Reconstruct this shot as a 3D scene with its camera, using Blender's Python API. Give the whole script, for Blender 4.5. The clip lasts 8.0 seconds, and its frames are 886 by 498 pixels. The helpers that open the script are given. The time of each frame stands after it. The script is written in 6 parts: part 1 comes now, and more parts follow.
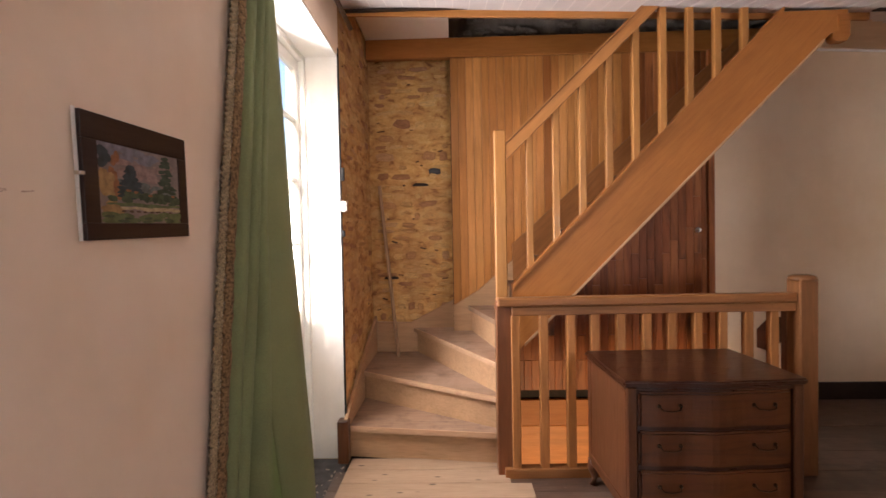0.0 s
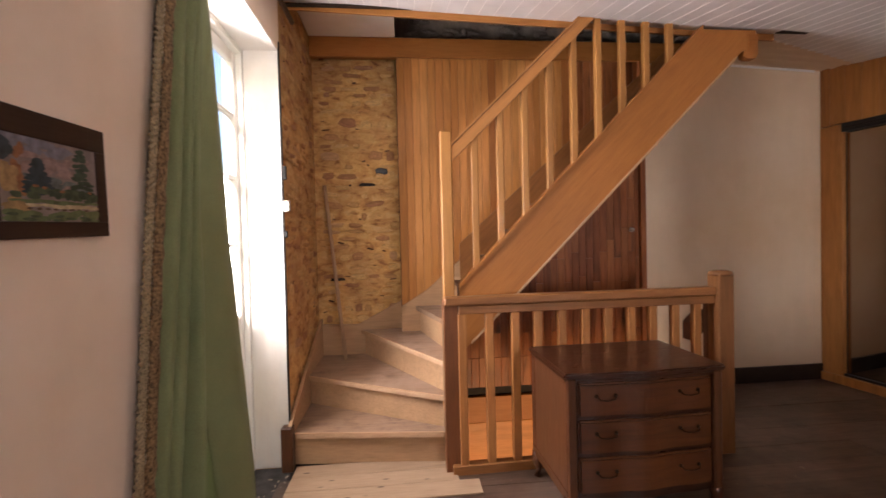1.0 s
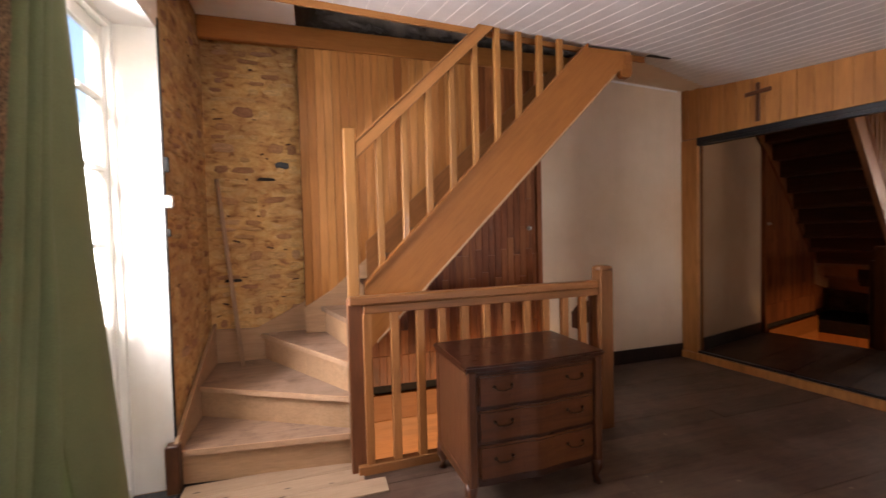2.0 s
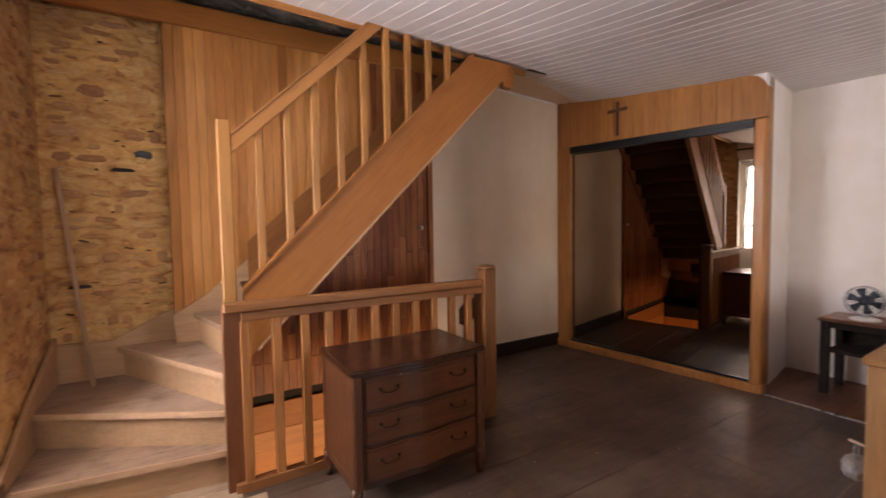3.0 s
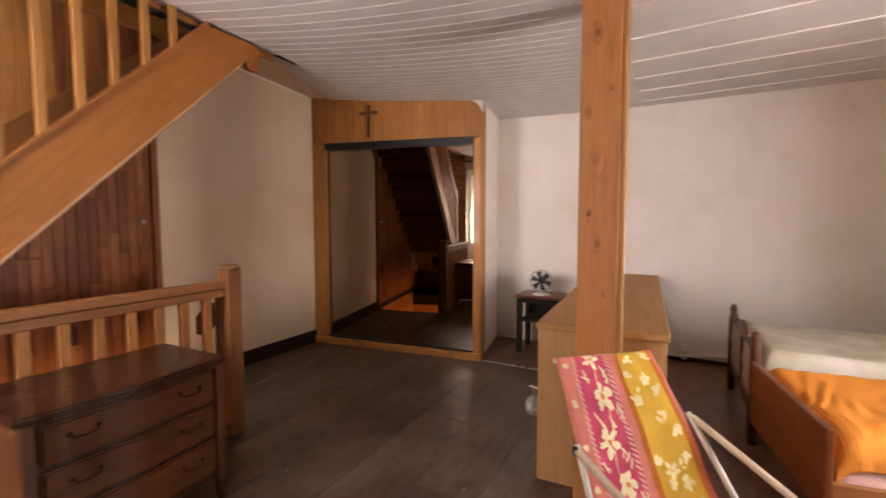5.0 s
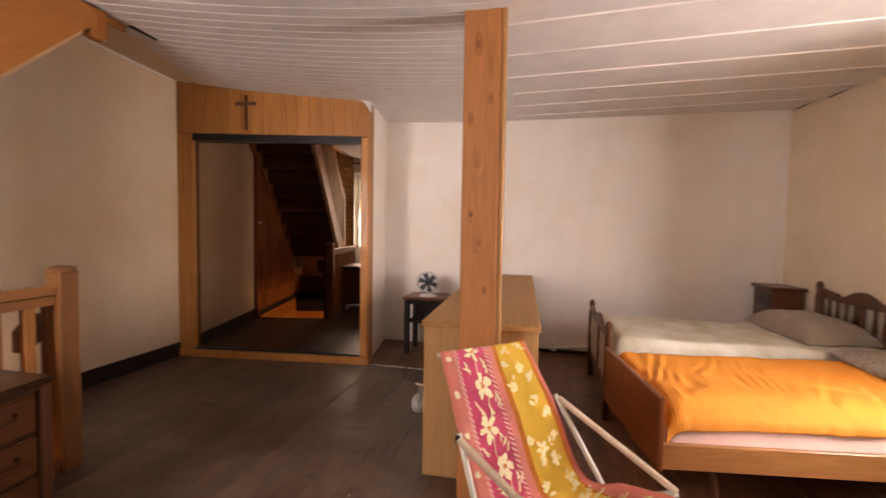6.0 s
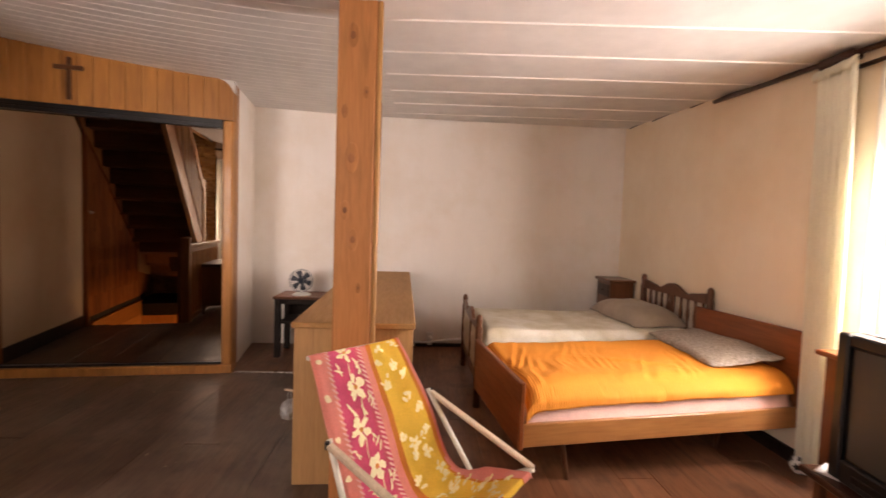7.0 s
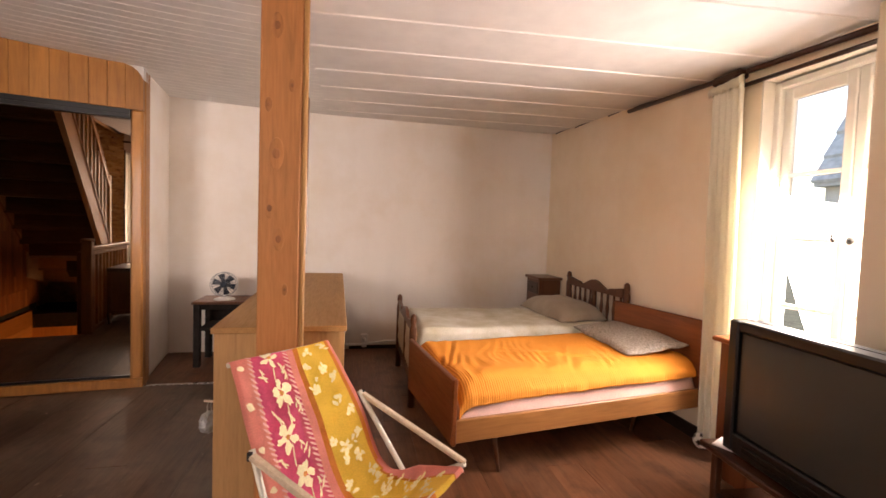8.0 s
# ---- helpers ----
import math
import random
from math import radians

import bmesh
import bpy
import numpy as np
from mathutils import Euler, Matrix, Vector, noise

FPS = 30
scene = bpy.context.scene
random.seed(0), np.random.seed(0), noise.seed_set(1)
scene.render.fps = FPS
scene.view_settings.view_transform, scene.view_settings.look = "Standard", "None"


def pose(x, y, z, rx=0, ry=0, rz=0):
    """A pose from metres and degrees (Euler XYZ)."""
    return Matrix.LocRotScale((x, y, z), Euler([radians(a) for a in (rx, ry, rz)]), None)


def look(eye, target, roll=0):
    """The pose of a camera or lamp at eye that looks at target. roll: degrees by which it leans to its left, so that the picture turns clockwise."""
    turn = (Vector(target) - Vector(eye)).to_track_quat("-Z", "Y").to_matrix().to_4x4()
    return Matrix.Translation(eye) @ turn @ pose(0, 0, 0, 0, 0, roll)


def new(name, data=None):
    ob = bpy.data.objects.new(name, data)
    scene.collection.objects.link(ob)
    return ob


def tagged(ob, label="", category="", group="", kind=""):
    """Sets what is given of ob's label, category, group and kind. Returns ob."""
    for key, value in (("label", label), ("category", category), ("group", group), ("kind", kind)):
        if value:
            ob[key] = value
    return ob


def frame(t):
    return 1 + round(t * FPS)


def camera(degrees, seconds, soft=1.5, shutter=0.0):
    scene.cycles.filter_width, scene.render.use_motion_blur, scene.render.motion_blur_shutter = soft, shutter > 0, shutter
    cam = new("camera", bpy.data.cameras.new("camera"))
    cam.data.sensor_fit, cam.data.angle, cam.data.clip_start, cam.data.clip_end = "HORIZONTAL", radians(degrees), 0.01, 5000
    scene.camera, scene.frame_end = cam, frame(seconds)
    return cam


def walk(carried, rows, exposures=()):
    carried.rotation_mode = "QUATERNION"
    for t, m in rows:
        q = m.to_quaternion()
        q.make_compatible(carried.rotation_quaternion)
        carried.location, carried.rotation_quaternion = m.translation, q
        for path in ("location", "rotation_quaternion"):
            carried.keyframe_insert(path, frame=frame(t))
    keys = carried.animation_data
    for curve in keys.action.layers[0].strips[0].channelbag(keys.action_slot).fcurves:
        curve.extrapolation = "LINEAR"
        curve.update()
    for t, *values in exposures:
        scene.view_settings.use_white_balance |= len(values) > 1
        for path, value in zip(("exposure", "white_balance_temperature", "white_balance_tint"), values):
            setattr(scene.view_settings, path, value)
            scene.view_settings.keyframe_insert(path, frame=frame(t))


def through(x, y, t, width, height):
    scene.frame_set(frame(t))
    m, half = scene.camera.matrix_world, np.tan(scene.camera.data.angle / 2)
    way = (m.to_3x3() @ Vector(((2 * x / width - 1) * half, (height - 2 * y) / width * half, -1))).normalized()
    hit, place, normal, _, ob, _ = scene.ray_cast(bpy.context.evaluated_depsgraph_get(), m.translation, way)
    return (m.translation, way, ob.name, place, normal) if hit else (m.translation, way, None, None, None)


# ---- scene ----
cam = camera(92.7, 8.0, shutter=0.5)
# seconds, eye, target, roll
PATH = [
    (0, (-0.018, 0.053, 1.326), (-0.070, 2.052, 1.287), -1.05),
    (0.5, (-0.032, 0.058, 1.329), (0.037, 2.057, 1.285), -1.09),
    (1, (-0.003, 0.048, 1.320), (0.183, 2.038, 1.281), -1.36),
    (1.5, (0.013, 0.042, 1.323), (0.388, 2.006, 1.274), -1.53),
    (3, (0.091, -0.003, 1.373), (1.114, 1.713, 1.272), -0.92),
    (3.5, (0.109, -0.013, 1.385), (1.333, 1.564, 1.271), -0.94),
    (4, (0.117, -0.017, 1.382), (1.548, 1.375, 1.260), -0.57),
    (4.5, (0.140, -0.020, 1.369), (1.743, 1.169, 1.248), -0.22),
    (5, (0.158, -0.033, 1.373), (1.924, 0.898, 1.245), -0.06),
    (6.5, (0.170, -0.052, 1.329), (2.160, 0.125, 1.237), 1.55),
    (7, (0.186, -0.068, 1.347), (2.180, -0.183, 1.244), 2.04),
    (7.5, (0.188, -0.080, 1.343), (2.162, -0.387, 1.248), 2.05),
    (8, (0.185, -0.090, 1.339), (2.140, -0.502, 1.251), 2.00),
]
walk(cam, [(t, look(eye, target, roll)) for t, eye, target, roll in PATH],
     exposures=[(0.0, 1.57, 6600, 21), (3.0, 1.46, 6400, 20), (5.0, 1.64, 6950, 22), (6.5, 1.69, 7450, 23), (8.0, 1.69, 7500, 22)])

# ---- world and light ----
world = bpy.data.worlds.new("world")
scene.world = world
world.use_nodes = True
wn = world.node_tree.nodes
sky = wn.new("ShaderNodeTexSky")
sky.sky_type = "NISHITA"
sky.sun_disc = False
sky.sun_elevation, sky.sun_rotation = radians(19.0), radians(190.5)
wn["Background"].inputs["Strength"].default_value = 0.15
world.node_tree.links.new(sky.outputs[0], wn["Background"].inputs["Color"])


def lamp(name, kind, energy, colour, m, size=(1, 1)):
    data = bpy.data.lights.new(name, kind)
    data.energy, data.color = energy, colour
    if kind == "AREA":
        data.shape, data.size, data.size_y = "RECTANGLE", size[0], size[1]
    ob = new(name, data)
    ob.matrix_world = m
    return ob


SUN = lamp("sun", "SUN", 2.0, (1, 0.95, 0.88), look((0, 0, 10), (0.185, 1.0, 9.65)))
SUN.data.angle = radians(2.5)
lamp("window_light", "AREA", 35, (1, 0.985, 0.97), look((-1.21, 2.06, 1.45), (2.0, 0.1, 0.85)), (1.1, 1.8))
lamp("window_light", "AREA", 47, (1, 0.985, 0.97), look((1.825, -2.67, 1.11), (1.92, -1.6, 0.66)), (0.9, 1.38))
lamp("downstairs_light", "AREA", 19, (1, 0.76, 0.42), look((1.1, 0.95, -1.25), (1.1, 2.4, -0.75)), (1.3, 0.4))

# ---- materials ----
def nodes_of(name):
    m = bpy.data.materials.new(name)
    m.use_nodes = True
    return m, m.node_tree.nodes, m.node_tree.links, m.node_tree.nodes["Principled BSDF"]


def mapped(ns, ls, scale, jitter=0.0):
    """Object coordinates at real size, moved a little from piece to piece."""
    co = ns.new("ShaderNodeTexCoord")
    mp = ns.new("ShaderNodeMapping")
    mp.inputs["Scale"].default_value = scale
    ls.new(co.outputs["Object"], mp.inputs["Vector"])
    if jitter:
        info = ns.new("ShaderNodeObjectInfo")
        mul = ns.new("ShaderNodeMath")
        mul.operation, mul.inputs[1].default_value = "MULTIPLY", jitter
        ls.new(info.outputs["Random"], mul.inputs[0])
        ls.new(mul.outputs[0], mp.inputs["Location"])
    return mp.outputs[0]


def noise_tex(ns, ls, vec, scale, detail=4.0, rough=0.55, distort=0.0):
    n = ns.new("ShaderNodeTexNoise")
    n.inputs["Scale"].default_value, n.inputs["Detail"].default_value = scale, detail
    n.inputs["Roughness"].default_value, n.inputs["Distortion"].default_value = rough, distort
    ls.new(vec, n.inputs["Vector"])
    return n.outputs["Fac"]


def ramp(ns, ls, fac, stops):
    r = ns.new("ShaderNodeValToRGB")
    el = r.color_ramp.elements
    while len(el) < len(stops):
        el.new(0.5)
    for e, (p, c) in zip(el, stops):
        e.position, e.color = p, (*c, 1)
    ls.new(fac, r.inputs[0])
    return r.outputs[0]


def mixed(ns, ls, a, b, fac, kind="MIX"):
    m = ns.new("ShaderNodeMix")
    m.data_type, m.blend_type = "RGBA", kind
    for sock, v in ((m.inputs[0], fac), (m.inputs[6], a), (m.inputs[7], b)):
        if isinstance(v, (int, float)):
            sock.default_value = v
        elif isinstance(v, tuple):
            sock.default_value = (*v, 1)
        else:
            ls.new(v, sock)
    return m.outputs[2]


def bumped(ns, ls, bsdf, height, strength, distance=0.01):
    b = ns.new("ShaderNodeBump")
    b.inputs["Strength"].default_value, b.inputs["Distance"].default_value = strength, distance
    ls.new(height, b.inputs["Height"])
    ls.new(b.outputs[0], bsdf.inputs["Normal"])


def scaled(c, k):
    return tuple(v * k for v in c)


def wood(name, colour, axis="z", rough=0.45, grain=0.35, knots=0.0, vary=0.25, bump=0.15, stain=0.2, coat=0.0, tones=None):
    """Sawn timber: long grain along an axis, broad figure, board-to-board change, optional knots."""
    m, ns, ls, bsdf = nodes_of(name)
    stretch = {"x": (1.2, 14, 14), "y": (14, 1.2, 14), "z": (14, 14, 1.2)}[axis]
    vec = mapped(ns, ls, stretch, 17.0)
    figure = noise_tex(ns, ls, vec, 1.1, 5, 0.6, 1.5)
    fine = noise_tex(ns, ls, vec, 7.0, 3, 0.6)
    base = ramp(ns, ls, figure, [(0.25, scaled(colour, 1 - grain)), (0.5, colour), (0.75, scaled(colour, 1 + grain * 0.6))])
    base = mixed(ns, ls, base, ramp(ns, ls, fine, [(0.3, (0.75, 0.7, 0.65)), (0.6, (1, 1, 1))]), 0.5, "MULTIPLY")
    blotch = noise_tex(ns, ls, mapped(ns, ls, (1, 1, 1), 5.0), 1.7, 3)
    base = mixed(ns, ls, base, ramp(ns, ls, blotch, [(0.3, (0.7, 0.66, 0.62)), (0.65, (1.05, 1.03, 1.0))]), stain * 2, "MULTIPLY")
    info = ns.new("ShaderNodeObjectInfo")
    lo, hi = 1 - vary, 1 + vary * 0.5
    base = mixed(ns, ls, base, ramp(ns, ls, info.outputs["Random"], tones or [(0, (lo, lo * 0.96, lo * 0.92)), (1, (hi, hi, hi))]), 1.0, "MULTIPLY")
    if knots:
        kv = mapped(ns, ls, {"x": (2.2, 7, 7), "y": (7, 2.2, 7), "z": (7, 7, 2.2)}[axis], 9.0)
        v = ns.new("ShaderNodeTexVoronoi")
        v.inputs["Scale"].default_value = knots
        ls.new(kv, v.inputs["Vector"])
        base = mixed(ns, ls, scaled(colour, 0.22), base, ramp(ns, ls, v.outputs["Distance"], [(0.06, (0, 0, 0)), (0.14, (1, 1, 1))]))
    ls.new(base, bsdf.inputs["Base Color"])
    ls.new(ramp(ns, ls, fine, [(0.2, (rough + 0.12,) * 3), (0.8, (rough - 0.05,) * 3)]), bsdf.inputs["Roughness"])
    bsdf.inputs["Coat Weight"].default_value, bsdf.inputs["Specular IOR Level"].default_value = coat, 0.32
    bumped(ns, ls, bsdf, fine, bump, 0.004)
    return m


def plaster(name, colour, stain=0.12, bump=0.25, rough=0.85, scale=1.0, tint=(0.9, 0.84, 0.76)):
    m, ns, ls, bsdf = nodes_of(name)
    vec = mapped(ns, ls, (scale,) * 3)
    big = noise_tex(ns, ls, vec, 1.1, 5, 0.6)
    small = noise_tex(ns, ls, vec, 14, 5, 0.65)
    streak = noise_tex(ns, ls, mapped(ns, ls, (5, 5, 0.7)), 1.3, 4)
    base = mixed(ns, ls, colour, mixed(ns, ls, colour, tint, 1.0, "MULTIPLY"), ramp(ns, ls, big, [(0.4, (0, 0, 0)), (0.7, (1, 1, 1))]))
    base = mixed(ns, ls, base, ramp(ns, ls, streak, [(0.3, (1 - stain,) * 3), (0.6, (1, 1, 1))]), 0.7, "MULTIPLY")
    base = mixed(ns, ls, base, ramp(ns, ls, small, [(0.3, (1 - stain * 0.6,) * 3), (0.6, (1, 1, 1))]), 0.6, "MULTIPLY")
    ls.new(base, bsdf.inputs["Base Color"])
    bsdf.inputs["Roughness"].default_value = rough
    bumped(ns, ls, bsdf, mixed(ns, ls, big, small, 0.35), bump, 0.02)
    return m


def plain(name, colour, rough=0.5, metal=0.0, spots=0.15, scale=20.0, bump=0.05, coat=0.0):
    m, ns, ls, bsdf = nodes_of(name)
    n = noise_tex(ns, ls, mapped(ns, ls, (1, 1, 1), 3.0), scale, 4)
    ls.new(ramp(ns, ls, n, [(0.3, scaled(colour, 1 - spots)), (0.7, scaled(colour, 1 + spots * 0.4))]), bsdf.inputs["Base Color"])
    ls.new(ramp(ns, ls, n, [(0.3, (min(1, rough + 0.08),) * 3), (0.7, (max(0, rough - 0.04),) * 3)]), bsdf.inputs["Roughness"])
    bsdf.inputs["Metallic"].default_value, bsdf.inputs["Coat Weight"].default_value = metal, coat
    bumped(ns, ls, bsdf, n, bump, 0.003)
    return m


def cloth(name, colour, weave=220.0, rough=0.9, bump=0.3, vary=0.15, sheen=0.05, tone=None):
    m, ns, ls, bsdf = nodes_of(name)
    vec = mapped(ns, ls, (1, 1, 1))
    big = noise_tex(ns, ls, vec, 5, 4)
    w = noise_tex(ns, ls, vec, weave, 2)
    base = ramp(ns, ls, big, [(0.3, scaled(colour, 1 - vary)), (0.7, tone or scaled(colour, 1 + vary * 0.5))])
    base = mixed(ns, ls, base, ramp(ns, ls, w, [(0.3, (0.8, 0.8, 0.8)), (0.7, (1.08, 1.08, 1.08))]), 0.6, "MULTIPLY")
    ls.new(base, bsdf.inputs["Base Color"])
    bsdf.inputs["Roughness"].default_value, bsdf.inputs["Sheen Weight"].default_value = rough, sheen
    bumped(ns, ls, bsdf, w, bump, 0.002)
    return m


def sheer(name, colour, through=0.45):
    """Thin curtain cloth that lets part of the light through."""
    m = cloth(name, colour, 200, 0.9, 0.15, 0.06, 0.0)
    ns, ls = m.node_tree.nodes, m.node_tree.links
    tr, mx = ns.new("ShaderNodeBsdfTranslucent"), ns.new("ShaderNodeMixShader")
    tr.inputs["Color"].default_value, mx.inputs[0].default_value = (*colour, 1), through
    ls.new(ns["Principled BSDF"].outputs[0], mx.inputs[1])
    ls.new(tr.outputs[0], mx.inputs[2])
    ls.new(mx.outputs[0], ns["Material Output"].inputs["Surface"])
    return m


def worn(m, dust=(0.30, 0.25, 0.20), amount=0.5):
    """Foot wear on a floor: broad dusty patches, dark stains and short pale scuffs."""
    ns, ls = m.node_tree.nodes, m.node_tree.links
    bsdf = ns["Principled BSDF"]
    old = bsdf.inputs["Base Color"].links[0].from_socket
    geo = ns.new("ShaderNodeNewGeometry").outputs["Position"]
    patch = noise_tex(ns, ls, geo, 1.6, 5, 0.65, 0.4)
    scuff = noise_tex(ns, ls, geo, 23, 3, 0.6, 0.3)
    stain = noise_tex(ns, ls, geo, 5.0, 4, 0.6)
    base = mixed(ns, ls, old, dust, ramp(ns, ls, patch, [(0.45, (0, 0, 0)), (0.75, (amount,) * 3)]))
    base = mixed(ns, ls, base, ramp(ns, ls, stain, [(0.32, (0.5, 0.45, 0.42)), (0.48, (1, 1, 1))]), 0.8, "MULTIPLY")
    base = mixed(ns, ls, base, scaled(dust, 1.5), ramp(ns, ls, scuff, [(0.70, (0, 0, 0)), (0.76, (amount,) * 3)]))
    ls.new(base, bsdf.inputs["Base Color"])
    return m


PINK = plaster("pink_cream_plaster", (0.86, 0.71, 0.57), 0.05, 0.12)
WHITE = plaster("off_white_plaster", (0.89, 0.835, 0.785), 0.035, 0.10)
CREAMWALL = plaster("cream_plaster", (0.92, 0.80, 0.63), 0.03, 0.10)
# darker copy of the cream plaster, with shade put into the colour
SHADEPINK = plaster("shade_toned_pink_plaster", (0.75, 0.60, 0.435), 0.05, 0.12)
REVEAL = plaster("white_limewash", (0.82, 0.80, 0.76), 0.1, 0.35)
BEAD = plain("pale_bead_white", (0.82, 0.78, 0.74), 0.5, 0, 0.05, 9)
CEIL = plain("white_painted_boards", (0.68, 0.645, 0.62), 0.5, 0, 0.08, 6, 0.05)


def rubble(name):
    """Lime mortar smeared over small rubble: ochre, with brown beds and dark pits."""
    m, ns, ls, bsdf = nodes_of(name)
    beds = noise_tex(ns, ls, mapped(ns, ls, (8, 8, 15)), 1.0, 5, 0.6, 0.6)
    pits = noise_tex(ns, ls, mapped(ns, ls, (12, 12, 27)), 1.0, 3, 0.5, 0.3)
    big = noise_tex(ns, ls, mapped(ns, ls, (1, 1, 1)), 2.2, 4)
    fine = noise_tex(ns, ls, mapped(ns, ls, (1, 1, 1)), 60, 4, 0.7)
    base = ramp(ns, ls, beds, [(0.32, (0.30, 0.135, 0.05)), (0.43, (0.58, 0.32, 0.11)), (0.56, (0.70, 0.44, 0.17)), (0.75, (0.76, 0.54, 0.28))])
    base = mixed(ns, ls, base, ramp(ns, ls, pits, [(0.28, (0.42, 0.30, 0.23)), (0.38, (1, 1, 1))]), 0.75, "MULTIPLY")
    base = mixed(ns, ls, base, ramp(ns, ls, big, [(0.35, (0.72, 0.66, 0.66)), (0.65, (1.08, 1.05, 1.0))]), 0.9, "MULTIPLY")
    base = mixed(ns, ls, base, ramp(ns, ls, fine, [(0.3, (0.75, 0.72, 0.68)), (0.6, (1, 1, 1))]), 0.6, "MULTIPLY")
    ls.new(base, bsdf.inputs["Base Color"])
    bsdf.inputs["Roughness"].default_value = 0.95
    bumped(ns, ls, bsdf, mixed(ns, ls, mixed(ns, ls, beds, pits, 0.5), fine, 0.2), 1.0, 0.02)
    return m


MORTAR = rubble("ochre_rubble_mortar")


def fieldstone(name, stops, scale):
    """Rough stone whose tone changes from stone to stone, blotched with lime."""
    m, ns, ls, bsdf = nodes_of(name)
    info = ns.new("ShaderNodeObjectInfo")
    vec = mapped(ns, ls, (1, 1, 1), 7.0)
    base = ramp(ns, ls, info.outputs["Random"], stops)
    n1, n2 = noise_tex(ns, ls, vec, scale, 5, 0.7), noise_tex(ns, ls, vec, scale * 6, 4, 0.7)
    base = mixed(ns, ls, base, ramp(ns, ls, n1, [(0.3, (0.55, 0.5, 0.45)), (0.7, (1.25, 1.2, 1.1))]), 0.8, "MULTIPLY")
    ls.new(base, bsdf.inputs["Base Color"])
    bsdf.inputs["Roughness"].default_value = 0.92
    bumped(ns, ls, bsdf, mixed(ns, ls, n1, n2, 0.5), 0.8, 0.012)
    return m


STONE = fieldstone("ochre_fieldstone", [(0.0, (0.36, 0.17, 0.085)), (0.2, (0.48, 0.26, 0.11)), (0.5, (0.64, 0.40, 0.165)), (0.85, (0.68, 0.45, 0.21)), (1.0, (0.42, 0.22, 0.13))], 3.0)
DARKSTONE = plaster("dark_attic_stone", (0.52, 0.45, 0.38), 0.6, 0.9, 0.95, 6.0, (0.6, 0.6, 0.6))
SILLSTONE = plain("dark_worn_slate", (0.075, 0.07, 0.066), 0.8, 0, 0.5, 18, 0.5)
STAIRDARK = wood("pine_toned_for_shade", (0.11, 0.046, 0.018), "y", 0.5, 0.3, 0, 0.15, 0.06, 0.3)
SLATE = plain("blue_grey_stone", (0.07, 0.08, 0.09), 0.7, 0, 0.3, 30, 0.3)
BOARDS = [(0.0, (0.62, 0.48, 0.40)), (0.25, (1.0, 0.92, 0.85)), (0.45, (0.74, 0.62, 0.50)), (0.65, (1.12, 1.12, 1.15)), (0.85, (0.86, 0.78, 0.70)), (1.0, (1.2, 1.2, 1.2))]
PANEL = wood("varnished_pine_panel", (0.56, 0.262, 0.076), "z", 0.42, 0.3, 0, 0.5, 0.10, 0.2, 0.05, BOARDS)
REDPANEL = wood("reddish_pine_panel", (0.34, 0.125, 0.040), "z", 0.42, 0.5, 0.5, 0.35, 0.12, 0.3, 0.05, BOARDS)
STAIR = wood("varnished_pine_stair", (0.375, 0.143, 0.030), "x", 0.5, 0.14, 0, 0.12, 0.05, 0.15, 0.0)
STAIRV = wood("varnished_pine_upright", (0.43, 0.20, 0.055), "z", 0.42, 0.2, 0, 0.18, 0.06, 0.15, 0.05)
HANDRAIL = wood("pale_varnished_handrail", (0.50, 0.225, 0.065), "x", 0.45, 0.16, 0, 0.12, 0.05, 0.15, 0.05)
RISER = wood("pine_riser", (0.50, 0.315, 0.175), "x", 0.45, 0.16, 0, 0.10, 0.04, 0.15)
NOSING = wood("pale_worn_nosing", (0.56, 0.36, 0.22), "x", 0.42, 0.15, 0, 0.1, 0.05, 0.2)
TREAD = wood("worn_pine_tread", (0.40, 0.265, 0.18), "x", 0.4, 0.25, 0, 0.12, 0.08, 0.35, 0.1)
RAIL = wood("brown_stained_rail", (0.33, 0.138, 0.044), "x", 0.42, 0.3, 0, 0.2, 0.08, 0.2, 0.05)
RAILV = wood("brown_stained_baluster", (0.44, 0.185, 0.054), "z", 0.42, 0.3, 0, 0.25, 0.08, 0.2, 0.05)
PINE = wood("new_pine_boards", (0.40, 0.275, 0.175), "x", 0.5, 0.15, 2.4, 0.1, 0.08, 0.1)
WARD = wood("wardrobe_pine", (0.41, 0.175, 0.044), "z", 0.38, 0.3, 0, 0.15, 0.08, 0.15, 0.15)
POST = wood("knotty_pine_post", (0.46, 0.188, 0.062), "z", 0.5, 0.28, 0, 0.1, 0.1, 0.1, 0.0)
CABINET = wood("pale_pine_cabinet", (0.48, 0.275, 0.12), "z", 0.45, 0.15, 0.6, 0.08, 0.06, 0.1)
LAMINATE = wood("brown_laminate_top", (0.45, 0.24, 0.090), "x", 0.6, 0.12, 0, 0.05, 0.03, 0.1)
WALNUT = wood("dark_walnut", (0.050, 0.016, 0.007), "x", 0.28, 0.4, 0, 0.15, 0.05, 0.3, 0.45)
WALNUTV = wood("dark_walnut_upright", (0.100, 0.036, 0.014), "z", 0.32, 0.4, 0, 0.15, 0.06, 0.3, 0.25)
NEWELW = wood("brown_newel", (0.21, 0.088, 0.030), "z", 0.42, 0.3, 0, 0.2, 0.08, 0.2, 0.05)
NEWELRED = wood("reddish_newel", (0.22, 0.080, 0.028), "z", 0.42, 0.3, 0, 0.2, 0.08, 0.2, 0.05)
CHESTSIDE = wood("worn_walnut_side", (0.105, 0.040, 0.016), "z", 0.34, 0.35, 0, 0.12, 0.06, 0.3, 0.2)
